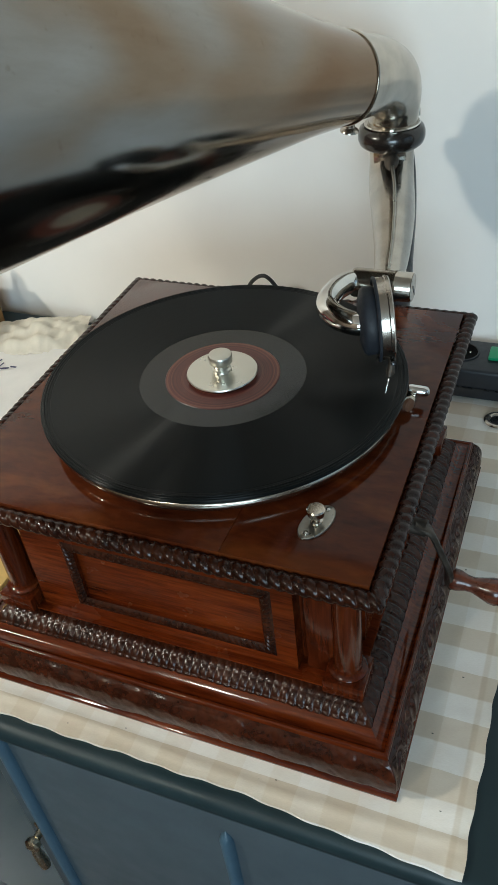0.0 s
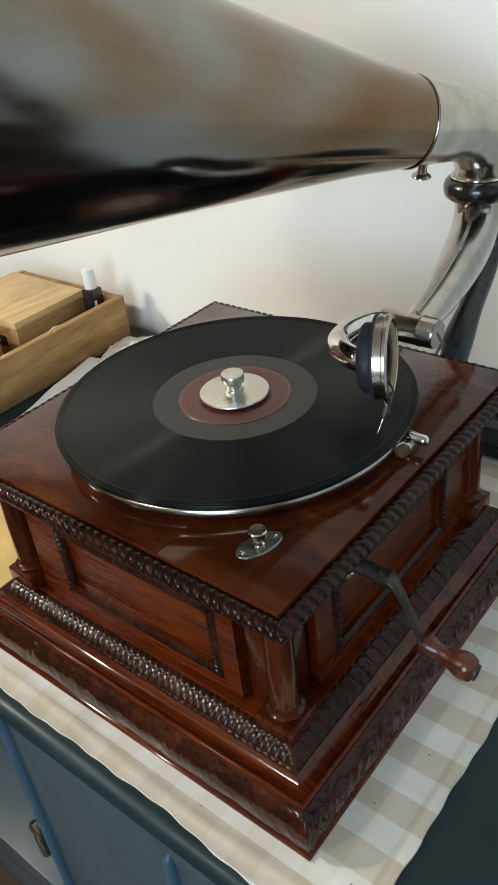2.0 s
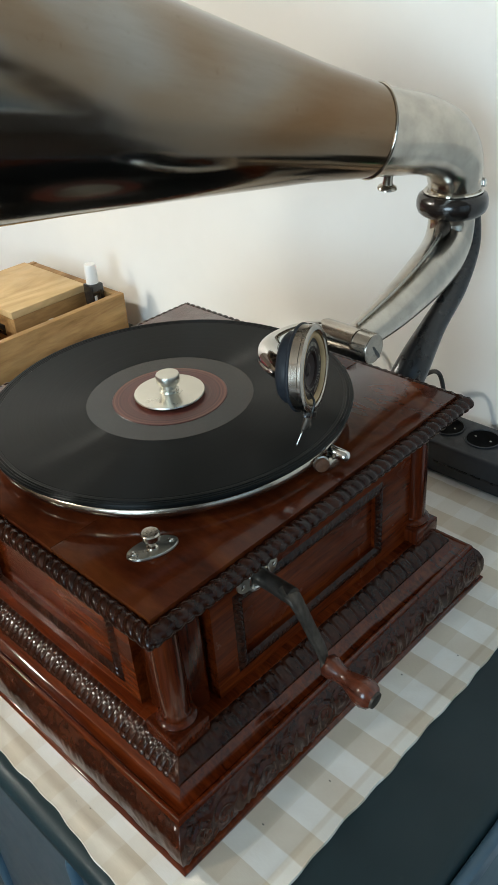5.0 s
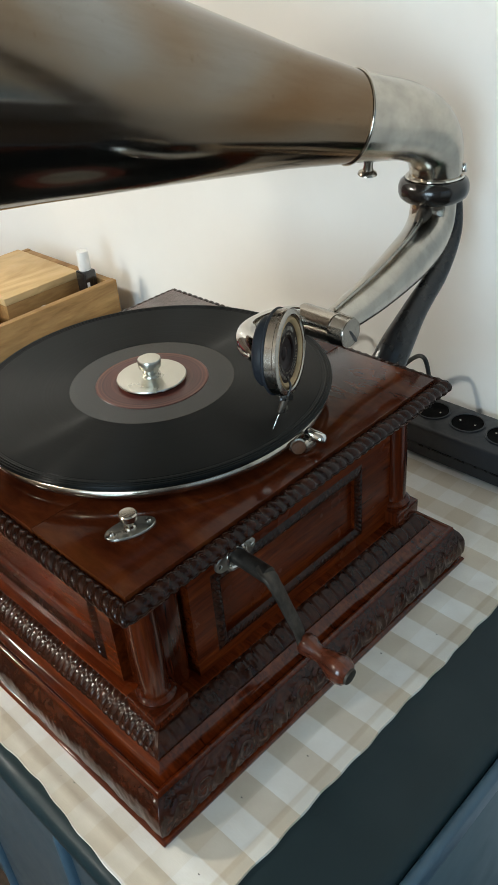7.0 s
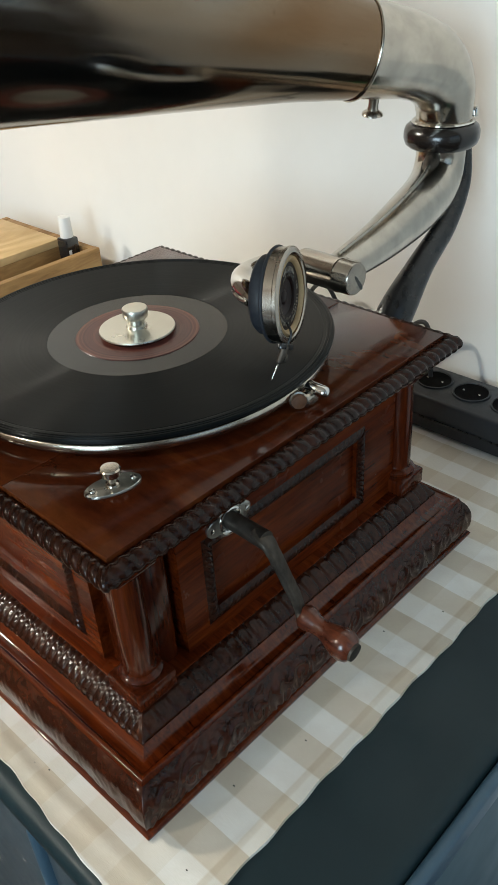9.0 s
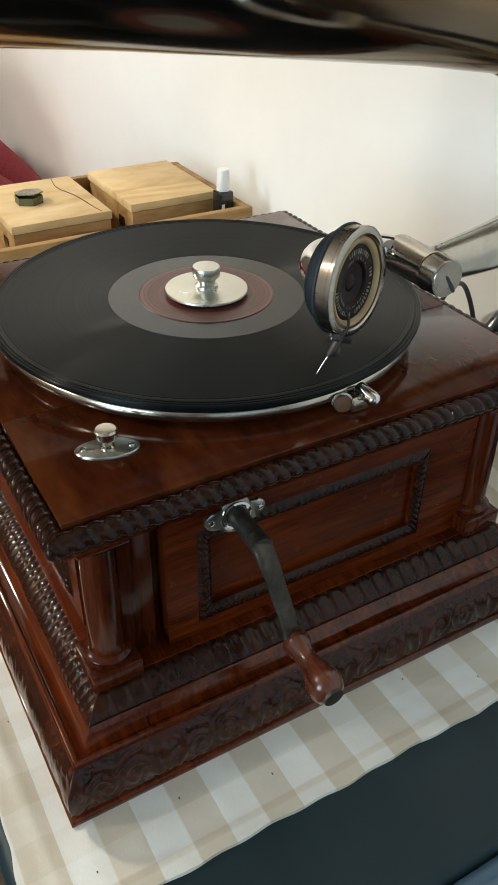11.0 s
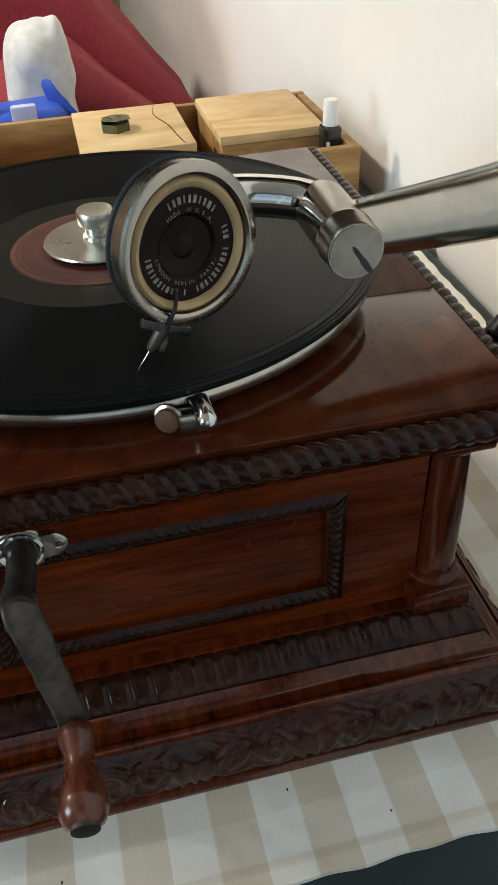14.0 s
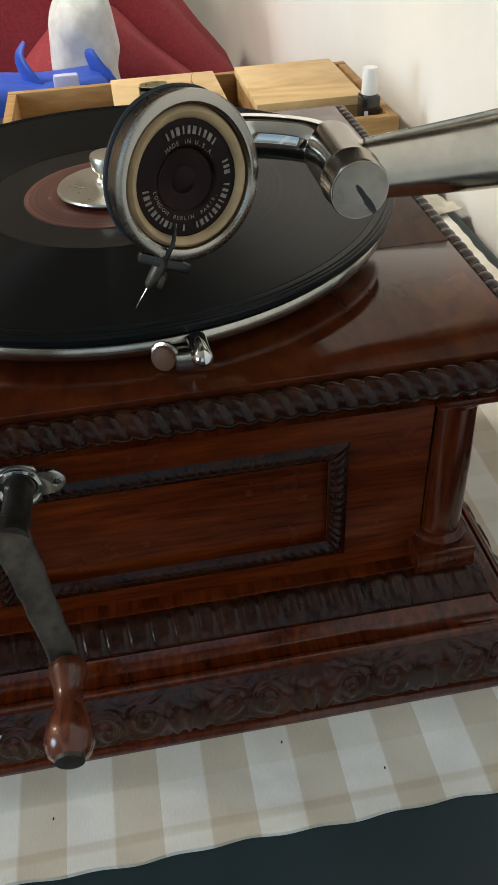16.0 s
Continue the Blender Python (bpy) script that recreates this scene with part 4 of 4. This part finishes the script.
def ring_text(bm, word, radius, centre, spacing, size, outward):
    """Letters set round the face; centre is the angle of the word's middle in degrees, clockwise from the top."""
    n = len(word)
    for i, ch in enumerate(word):
        if ch == " ":
            continue
        c = bpy.data.curves.new("letter", "FONT")
        c.body, c.size, c.align_x, c.align_y, c.extrude = ch, size, "CENTER", "CENTER", 0.00012
        o = bpy.data.objects.new("letter", c)
        scene.collection.objects.link(o)
        bpy.context.view_layer.update()
        me = o.to_mesh()
        k = i - (n - 1) / 2
        ang = radians(centre + (k if outward else -k) * spacing)
        t = FACE @ Matrix.Rotation(-ang, 4, "Z") @ Matrix.Translation((0, radius, 0)) @ Matrix.Rotation(0 if outward else math.pi, 4, "Z")
        v0 = len(bm.verts)
        bm.from_mesh(me)
        bm.verts.ensure_lookup_table()
        bmesh.ops.transform(bm, matrix=t, verts=bm.verts[v0:])
        o.to_mesh_clear()
        bpy.data.objects.remove(o)
        bpy.data.curves.remove(c)


# face frame: x to the right as one faces the box, y up
fy = (Vector((0, 0, 1)) - SN * SN.z).normalized()
fx = fy.cross(SN)
FACE = Matrix(((fx.x, fy.x, SN.x, SC.x), (fx.y, fy.y, SN.y, SC.y), (fx.z, fy.z, SN.z, SC.z), (0, 0, 0, 1))) @ Matrix.Translation((0, 0, -0.0022)) @ Matrix.Rotation(radians(-14), 4, "Z")
bm = bmesh.new()
ring_text(bm, "MADE IN U.S.A.", 0.0142, 0, 6.6, 0.0021, True)
ring_text(bm, "LONDON", 0.0142, 232, 8.0, 0.0021, False)
ring_text(bm, "BERLIN", 0.0142, 180, 6.6, 0.0021, False)
ring_text(bm, "PARIS.", 0.0142, 128, 7.0, 0.0021, False)
part("lettering", bm, GILT, sound, "", False)
bm = bmesh.new()
for a0, count, gap in ((-34, 10, 7.5), (62, 3, 7.0), (92, 10, 7.4), (178, 1, 7.0), (190, 10, 7.4)):
    for i in range(count):
        t = FACE @ Matrix.Rotation(-radians(a0 + i * gap), 4, "Z") @ Matrix.Translation((0, 0.0179, 0))
        hw = 0.00035 + 0.0002 * (i * 7 % 3)
        box(bm, -hw, hw, -0.0013, 0.0013, -0.0001, 0.00015, 0, m=t)
part("lettering_bar", bm, GILT, sound, "", False)
# needle bar and needle
nb = (Vector((0, -0.50, -0.87)) - SN * SN.dot(Vector((0, -0.50, -0.87)))).normalized()
side2 = nb.cross(SN)
foot = SC + nb * 0.0325 - SN * 0.001
bm = bmesh.new()
box(bm, -0.0125, 0.0110, -0.0016, 0.0016, -0.0020, 0.0020, 0.0006, m=Matrix.Translation(foot) @ Matrix((side2, SN, nb)).transposed().to_4x4())
bar = part("needle_bar", bm, BLACK_IRON, gram, "dark steel needle holder")
tip = Vector((0.1372, 0.0032, 0.2285))
mid = foot + (tip - foot) * 0.45
bm = bmesh.new(); tube(bm, [(*(foot - nb * 0.002), 0.0026), (*(foot + (tip - foot) * 0.2), 0.0028), (*mid, 0.0022), (*(mid + (tip - foot) * 0.06), 0.0012)], 14, 4)
part("needle_chuck", bm, STEEL, bar)
bm = bmesh.new(); lathe(bm, [(0, 0), (0.0034, 0), (0.0036, 0.0006), (0.0036, 0.002), (0.003, 0.0026), (0, 0.0027)], 20, Matrix.Translation(foot + (tip - foot) * 0.32 + side2 * -0.0025) @ frame_of(side2 * -1 + SN * 0.5))
part("chuck_screw", bm, STEEL, bar)
bm = bmesh.new(); tube(bm, [(*mid, 0.0007), (*(mid + (tip - mid) * 0.6), 0.0006), (*tip, 0.0001)], 10, 3)
part("needle", bm, CHROME, bar, "bright steel needle")
bm = bmesh.new(); tube(bm, [(*(foot + SN * 0.0015), 0.0009), (*(SC + nb * 0.024 + SN * 0.0022), 0.0009), (*(SC + nb * 0.019 + SN * 0.0002), 0.0008), (*(SC + nb * 0.0165 - SN * 0.0020), 0.0006)], 8, 4)
part("stylus_lever", bm, BLACK_IRON, bar)

# ---- record ----
rec = thing("record", "black shellac record with a dark red label", "record", (0, 0, 0))
bm = bmesh.new()
lathe(bm, [(0.0700, 0.22625), (0.1438, 0.22625), (0.1442, 0.22605), (0.1448, 0.22625), (0.1465, 0.2263), (0.1470, 0.22665), (0.1480, 0.22665), (0.1483, 0.22625), (0.1488, 0.22625), (0.1492, 0.22665), (0.1502, 0.2266), (0.1506, 0.2262), (0.1518, 0.2262), (0.1525, 0.2254), (0.1518, 0.2228), (0.1490, 0.2224), (0.004, 0.2224)], 160)
part("grooved_disc", bm, SHELLAC, rec, "", True, 25)
bm = bmesh.new(); lathe(bm, [(0.0482, 0.2261), (0.0700, 0.2261), (0.0702, 0.2255)], 96)
part("run_out", bm, DEAD_WAX, rec)
bm = bmesh.new(); lathe(bm, [(0.0040, 0.2266), (0.0478, 0.2266), (0.0483, 0.2261)], 96)
part("label", bm, LABEL, rec, "dark red paper label")

# true heights: a lower plinth, a taller case, and all that stands on the lid that much higher
KNOTS = [(-1.0, -1.0), (0.0, 0.0), (0.049, 0.0475), (0.0705, 0.0662), (0.0835, 0.0815), (0.151, 0.1550), (0.172, 0.1755), (0.2, 0.2035), (0.285, 0.2885), (0.305, 0.3115), (1.0, 1.0065)]


def true_height(z):
    for (a, b), (c, d) in zip(KNOTS, KNOTS[1:]):
        if z <= c:
            return b + (z - a) / (c - a) * (d - b)
    return z


for ob in list(gram.children_recursive) + list(rec.children_recursive):
    for v in ob.data.vertices:
        v.co.z = true_height(v.co.z)

# ---- wooden tray and what lies in it ----
tray = thing("wooden_tray", "long open pine tray box with brown sides", "tray")
TX0, TX1, TY0, TY1, TH = -0.800, -0.541, -0.134, 0.353, 0.073


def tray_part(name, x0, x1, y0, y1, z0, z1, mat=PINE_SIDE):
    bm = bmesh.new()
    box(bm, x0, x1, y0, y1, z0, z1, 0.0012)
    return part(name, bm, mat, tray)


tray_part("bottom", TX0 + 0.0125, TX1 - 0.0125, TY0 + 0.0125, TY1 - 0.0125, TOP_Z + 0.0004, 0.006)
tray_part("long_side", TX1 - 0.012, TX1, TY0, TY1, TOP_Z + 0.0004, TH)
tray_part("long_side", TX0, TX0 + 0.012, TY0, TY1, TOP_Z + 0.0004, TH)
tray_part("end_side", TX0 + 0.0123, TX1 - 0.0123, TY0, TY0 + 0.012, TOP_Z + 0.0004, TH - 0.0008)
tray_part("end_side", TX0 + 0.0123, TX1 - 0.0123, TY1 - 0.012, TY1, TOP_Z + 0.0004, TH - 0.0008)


def wooden_box(label, x0, x1, y0, y1, z1, crack):
    b = thing("wooden_box", label, "box", (0, 0, 0), "boxes in the tray")
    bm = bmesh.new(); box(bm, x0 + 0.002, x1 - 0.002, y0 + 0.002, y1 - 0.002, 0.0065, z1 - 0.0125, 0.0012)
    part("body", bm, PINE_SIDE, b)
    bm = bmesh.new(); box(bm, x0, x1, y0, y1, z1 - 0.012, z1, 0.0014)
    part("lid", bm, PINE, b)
    # black plate in place of a hole, for the dark inside it
    bm = bmesh.new()
    box(bm, x1 - 0.055, x1 - 0.035, y0 + 0.0008, y0 + 0.0018, 0.034, 0.052, 0)
    part("notch", bm, BLACK_IRON, b)
    if crack:
        bm = bmesh.new()
        tube(bm, [(x0 + 0.004, y1 - 0.030, z1 + 0.0001, 0.0006), (x0 + 0.05, y1 - 0.036, z1 + 0.0001, 0.0008), (x0 + 0.10, y1 - 0.024, z1 + 0.0001, 0.0009), (x1 - 0.03, y1 - 0.018, z1 + 0.0001, 0.0008), (x1 - 0.004, y1 - 0.014, z1 + 0.0001, 0.0006)], 6, 6, 0.4)
        part("crack", bm, KNOB_WOOD, b)
    return b


wooden_box("pale pine box with a cracked lid in the tray", -0.786, -0.602, 0.010, 0.156, 0.080, True)
wooden_box("pale pine box with a plain lid in the tray", -0.786, -0.606, 0.187, 0.327, 0.082, False)

bot = thing("glue_bottle", "small square black bottle with a white cap", "bottle", (-0.583, 0.326, 0.0062))
bm = bmesh.new(); box(bm, -0.012, 0.012, -0.012, 0.012, 0.0, 0.083, 0.003, 3)
part("bottle", bm, BLACK_GLASS, bot)
bm = bmesh.new(); lathe(bm, [(0.0085, 0.0832), (0.0098, 0.0835), (0.0100, 0.086), (0.0094, 0.112), (0.0086, 0.1145), (0, 0.115)], 28)
part("cap", bm, WHITE_PLASTIC, bot, "white ribbed plastic cap")
bm = bmesh.new(); box(bm, 0.0122, 0.0124, -0.009, -0.004, 0.03, 0.066)
part("label_strip", bm, WHITE_PLASTIC, bot)

hexa = thing("needle_tin", "small hexagonal olive tin with a loose lid", "tin", (-0.690, 0.063, 0.0802))
bm = bmesh.new(); lathe(bm, [(0, 0), (0.0205, 0), (0.0205, 0.0105), (0.0190, 0.0105), (0.0190, 0.0030), (0, 0.0030)], 6)
part("tin_body", bm, OLIVE, hexa)
bm = bmesh.new(); lathe(bm, [(0, 0), (0.0210, 0), (0.0210, 0.0014), (0, 0.0018)], 6, Matrix.Translation((-0.004, 0.002, 0.0125)) @ Matrix.Rotation(radians(-5), 4, "Y"))
part("tin_lid", bm, plain("pale_olive_tin", (0.26, 0.24, 0.14), 0.3, 0.5, 0.3, 50), hexa, "pale olive tin lid lying askew")

bag = bmesh.new()
bmesh.ops.create_icosphere(bag, subdivisions=3, radius=1)
for v in bag.verts:
    k = 1 + 0.28 * noise.noise(v.co * 2.3) + 0.12 * noise.noise(v.co * 6)
    v.co = Vector((v.co.x * 0.013 * k, v.co.y * 0.045 * k, max(v.co.z, -0.55) * 0.030 * k))
tagged(part("plastic_bag", bag, plain("clear_grey_plastic", (0.55, 0.52, 0.50), 0.15, 0, 0.2, 60, 0.001), None, "", True, 20), "small crumpled clear plastic bag in the tray", "bag").location = (-0.583, 0.246, 0.026)

# ---- paper and card beside the gramophone ----
note = thing("paper_note", "sheet of white paper with dark handwriting", "paper", (-0.372, 0.205, 0.0028))
bm = bmesh.new()
g = [[bm.verts.new((0.30 * (i / 16 - 0.5), 0.19 * (j / 10 - 0.5), 0.0022 + 0.004 * (noise.noise((i * 0.35, j * 0.3, 2)) + 0.5))) for i in range(17)] for j in range(11)]
for a, b in zip(g, g[1:]):
    for i in range(16):
        bm.faces.new((a[i], a[i + 1], b[i + 1], b[i]))
e = bmesh.ops.extrude_face_region(bm, geom=list(bm.faces))
bmesh.ops.translate(bm, vec=(0, 0, -0.0003), verts=[v for v in e["geom"] if isinstance(v, bmesh.types.BMVert)])
part("sheet", bm, PAPER, note)
for k, (x, y, w, h, a) in enumerate(((-0.112, 0.050, 0.0016, 0.022, -20), (-0.103, 0.046, 0.010, 0.0030, 8), (-0.092, 0.052, 0.0016, 0.030, -24), (-0.083, 0.047, 0.0016, 0.020, -18), (-0.074, 0.043, 0.012, 0.0028, 6), (-0.062, 0.046, 0.009, 0.0026, -12), (-0.10, 0.010, 0.020, 0.0024, 20))):
    bm = bmesh.new()
    box(bm, -w / 2, w / 2, -h / 2, h / 2, 0.0, 0.0006, 0, m=Matrix.Translation((x, y, 0.0068)) @ Matrix.Rotation(radians(a), 4, "Z"))
    part("ink_bar", bm, INK, note)
note.rotation_euler = (0, 0, radians(14))

rag = bmesh.new()
g = []
for j in range(41):
    row = []
    for i in range(41):
        u, v = i / 40 - 0.5, j / 40 - 0.5
        x, y = u * 0.15, v * 0.10
        z = 0.004 + 0.020 * max(0, 1 - 3.4 * (u * u + v * v)) * (0.7 + 0.6 * noise.noise((u * 5, v * 5, 3))) + 0.004 * noise.noise((u * 14, v * 6, 1))
        row.append(rag.verts.new((x, y, max(z, 0.0022 + 0.001 * noise.noise((i * 0.3, j * 0.3, 0))))))
    g.append(row)
for a, b in zip(g, g[1:]):
    for i in range(40):
        rag.faces.new((a[i], a[i + 1], b[i + 1], b[i]))
e = bmesh.ops.extrude_face_region(rag, geom=list(rag.faces))
bmesh.ops.translate(rag, vec=(0, 0, -0.0012), verts=[v for v in e["geom"] if isinstance(v, bmesh.types.BMVert)])
ob = part("cotton_rag", rag, plain("cream_cotton", (0.66, 0.62, 0.53), 0.9, 0, 0.15, 30, 0.0006), None, "", True, 70)
tagged(ob, "crumpled cream cotton rag on the sideboard", "cloth")
ob.location, ob.rotation_euler = (-0.462, 0.318, 0.0015), (0, 0, radians(20))

card = thing("card_envelope", "flat yellow card envelope with a red edge", "envelope", (-0.335, -0.075, 0.0022))
bm = bmesh.new(); box(bm, -0.120, 0.110, -0.090, 0.110, 0.0002, 0.0062, 0.0012)
part("envelope", bm, CARD, card)
bm = bmesh.new(); box(bm, -0.117, -0.070, -0.086, 0.105, 0.0066, 0.0072, 0)
part("red_band", bm, plain("faded_red_print", (0.42, 0.09, 0.05), 0.6), card)

# ---- power strip, cable and eyelet behind the gramophone ----
strip = thing("power_strip", "black plastic power strip with round sockets", "power strip", (0, 0, 0))
SX0, SX1, SY0, SY1, SZ = 0.008, 0.34, 0.318, 0.386, 0.045
bm = bmesh.new(); box(bm, SX0, SX1, SY0, SY1, 0.0035, SZ, 0.004, 3)
part("housing", bm, BLACK_PLASTIC, strip)
bm = bmesh.new(); box(bm, SX0 + 0.004, SX1 - 0.004, SY0 - 0.0012, SY0 - 0.0002, 0.019, 0.021, 0)
part("seam_line", bm, BLACK_IRON, strip)
for x in (0.0560, 0.1020, 0.1480, 0.2360, 0.2820):
    bm = bmesh.new()
    lathe(bm, [(0.0205, SZ + 0.0002), (0.0205, SZ + 0.0014), (0.0188, SZ + 0.0016), (0.0183, SZ + 0.0004)], 40, Matrix.Translation((x, 0.356, 0)), True)
    sock = part("socket", bm, BLACK_PLASTIC, strip)
    # flat disc, its black standing in for the well's depth
    bm = bmesh.new()
    lathe(bm, [(0.0182, SZ + 0.0006), (0.0175, SZ + 0.0003), (0, SZ + 0.0003)], 40, Matrix.Translation((x, 0.356, 0)))
    part("socket_well", bm, SOCKET_SHADE, sock)
    for sgn in (-1, 1):
        bm = bmesh.new(); lathe(bm, [(0.0014, SZ + 0.0005), (0.0012, SZ + 0.0009), (0, SZ + 0.0009)], 12, Matrix.Translation((x + sgn * 0.0095, 0.356, 0)))
        part("contact", bm, NICKEL, sock)
bm = bmesh.new(); box(bm, 0.1800, 0.2050, 0.343, 0.369, SZ + 0.0002, SZ + 0.005, 0.0015)
part("switch", bm, GREEN_LAMP, strip, "green rocker switch")

cable = bmesh.new()
tube(cable, [(0.050, 0.356, 0.0475, 0.0026), (0.045, 0.360, 0.085, 0.0026), (0.034, 0.362, 0.107, 0.0026), (0.010, 0.366, 0.090, 0.0026), (-0.030, 0.370, 0.035, 0.0026), (-0.060, 0.370, 0.020, 0.0026), (-0.078, 0.366, 0.050, 0.0026),
             (-0.085, 0.364, 0.088, 0.0026), (-0.105, 0.364, 0.116, 0.0026), (-0.125, 0.366, 0.108, 0.0026), (-0.142, 0.368, 0.080, 0.0026), (-0.165, 0.368, 0.030, 0.0026), (-0.200, 0.366, 0.006, 0.0026)], 12, 8)
tagged(part("power_cable", cable, BLACK_PLASTIC), "looped black mains cable plugged into the strip", "cable")

eye = thing("metal_eyelet", "round nickel eyelet ring in the cloth", "eyelet", (0.2035, 0.285, 0.0022))
bm = bmesh.new()
lathe(bm, [(0.0085, 0.0), (0.0145, 0.0), (0.0155, 0.0012), (0.0140, 0.0026), (0.0115, 0.0032), (0.0092, 0.0022), (0.0082, 0.0008)], 40, None, True)
part("ring", bm, NICKEL, eye)
# black disc that paints the shade inside the ring
bm = bmesh.new(); lathe(bm, [(0.0083, 0.0004), (0, 0.0004)], 32)
part("hole", bm, BLACK_IRON, eye)

# ---- sofa corner ----
def cushion(bm, x0, x1, y0, y1, z0, z1, r, lump=0.02, seed=0.0):
    c = bmesh.ops.create_cube(bm, size=1)["verts"]
    bmesh.ops.scale(bm, vec=(x1 - x0, y1 - y0, z1 - z0), verts=c)
    bmesh.ops.translate(bm, vec=((x0 + x1) / 2, (y0 + y1) / 2, (z0 + z1) / 2), verts=c)
    bmesh.ops.subdivide_edges(bm, edges=bm.edges[:], cuts=14, use_grid_fill=True)
    mid = Vector(((x0 + x1) / 2, (y0 + y1) / 2, (z0 + z1) / 2))
    h = Vector(((x1 - x0) / 2, (y1 - y0) / 2, (z1 - z0) / 2))
    for v in bm.verts:
        d = v.co - mid
        core = Vector([max(-h[i] + r, min(h[i] - r, d[i])) for i in range(3)])
        out = d - core
        if out.length > 1e-6:
            d = core + out.normalized() * r
        v.co = mid + d + Vector((1, 1, 1)) * lump * noise.noise(d * 6 + Vector((seed, 0, 0)))


sofa = thing("sofa", "burgundy fabric sofa standing against the wall", "sofa", (0, -0.03, FLOOR_Z))
SZ0 = -FLOOR_Z
bm = bmesh.new(); cushion(bm, -2.45, -1.02, -0.75, 0.36, 0.10, 0.40, 0.05)
part("seat_base", bm, SOFA, sofa)
bm = bmesh.new(); cushion(bm, -0.50, 0.0, -0.40, 0.30, -0.50, 0.0, 0.10, 0.02, 2.0)
bmesh.ops.transform(bm, matrix=Matrix.Translation((-1.45, 0.215, SZ0 + 0.005)) @ Matrix.Rotation(radians(-50), 4, "X"), verts=bm.verts)
part("back_cushion", bm, SOFA, sofa)
bm = bmesh.new(); cushion(bm, -0.30, 0.0, -0.20, 0.22, -0.40, 0.0, 0.09, 0.02, 5.0)
bmesh.ops.transform(bm, matrix=Matrix.Translation((-1.24, 0.155, SZ0 - 0.035)) @ Matrix.Rotation(radians(-42), 4, "X"), verts=bm.verts)
part("arm", bm, SOFA, sofa)
bm = bmesh.new(); cushion(bm, -2.62, -1.55, -0.80, 0.06, 0.40, SZ0 + 0.12, 0.13, 0.03, 7.0)
part("side_cushion", bm, SOFA, sofa)
for x in (-2.38, -1.1):
    for y in (-0.68, 0.28):
        bm = bmesh.new(); lathe(bm, [(0, 0), (0.02, 0), (0.028, 0.11), (0, 0.11)], 16, Matrix.Translation((x, y, 0)))
        part("leg", bm, FLOOR_WOOD, sofa)

pil = bmesh.new()
cushion(pil, -0.08, 0.08, -0.066, 0.066, 0.0, 0.29, 0.064, 0.018, 3.0)
for v in pil.verts:
    v.co.y *= 1.25 - 0.42 * step(0.10, 0.30, v.co.z)
    v.co.z += 0.045 * step(0.02, 0.07, v.co.y) * step(0.18, 0.28, v.co.z) + 0.014 * noise.noise(v.co * 14)
    v.co.x += 0.012 * noise.noise(v.co * 17)
ob = part("grey_pillow", pil, GREY_CLOTH, None, "", True, 60)
tagged(ob, "light grey cloth pillow on the sofa", "pillow")
ob.location = (-1.30, -0.028, -0.178)

blue = thing("blue_bag", "blue plastic carrier bag with raised handles", "bag", (-1.16, -0.150, -0.165))
bm = bmesh.new(); cushion(bm, -0.06, 0.05, -0.16, 0.16, 0.0, 0.16, 0.03, 0.02, 9.0)
part("bag_body", bm, BLUE_PLASTIC, blue)
for y, hgt, lean in ((-0.004, 0.224, 0.026), (0.122, 0.200, 0.018)):
    bm = bmesh.new()
    tube(bm, [(0.02, y + 0.05, 0.13, 0.020), (0.015, y + 0.025, 0.165, 0.019), (0.01, y + lean * 0.5, 0.20, 0.012), (0.005, y + lean, hgt, 0.004)], 12, 5, 0.3)
    part("bag_handle", bm, BLUE_PLASTIC, blue)
for y in (-0.07, 0.085):
    bm = bmesh.new(); box(bm, 0.040, 0.058, y - 0.022, y + 0.022, 0.10, 0.176, 0.004)
    part("paper_edge", bm, LILAC, blue)

# ---- crumbs on the cloth ----
rng = random.Random(5)
bm = bmesh.new()
for k in range(10):
    x, y = rng.choice(((rng.uniform(0.205, 0.25), rng.uniform(-0.2, 0.2)), (rng.uniform(-0.1, 0.25), rng.uniform(-0.222, -0.203)), (rng.uniform(0.19, 0.25), rng.uniform(0.21, 0.30))))
    r = rng.uniform(0.0003, 0.0007)
    vs = bmesh.ops.create_icosphere(bm, subdivisions=1, radius=r)["verts"]
    bmesh.ops.transform(bm, matrix=Matrix.Translation((x, y, 0.0016)) @ Matrix.Diagonal((1.6, 0.8, 0.5, 1)), verts=vs)
tagged(part("crumbs", bm, MARK), "tiny dark crumbs scattered on the checked cloth", "crumbs", kind="stuff")
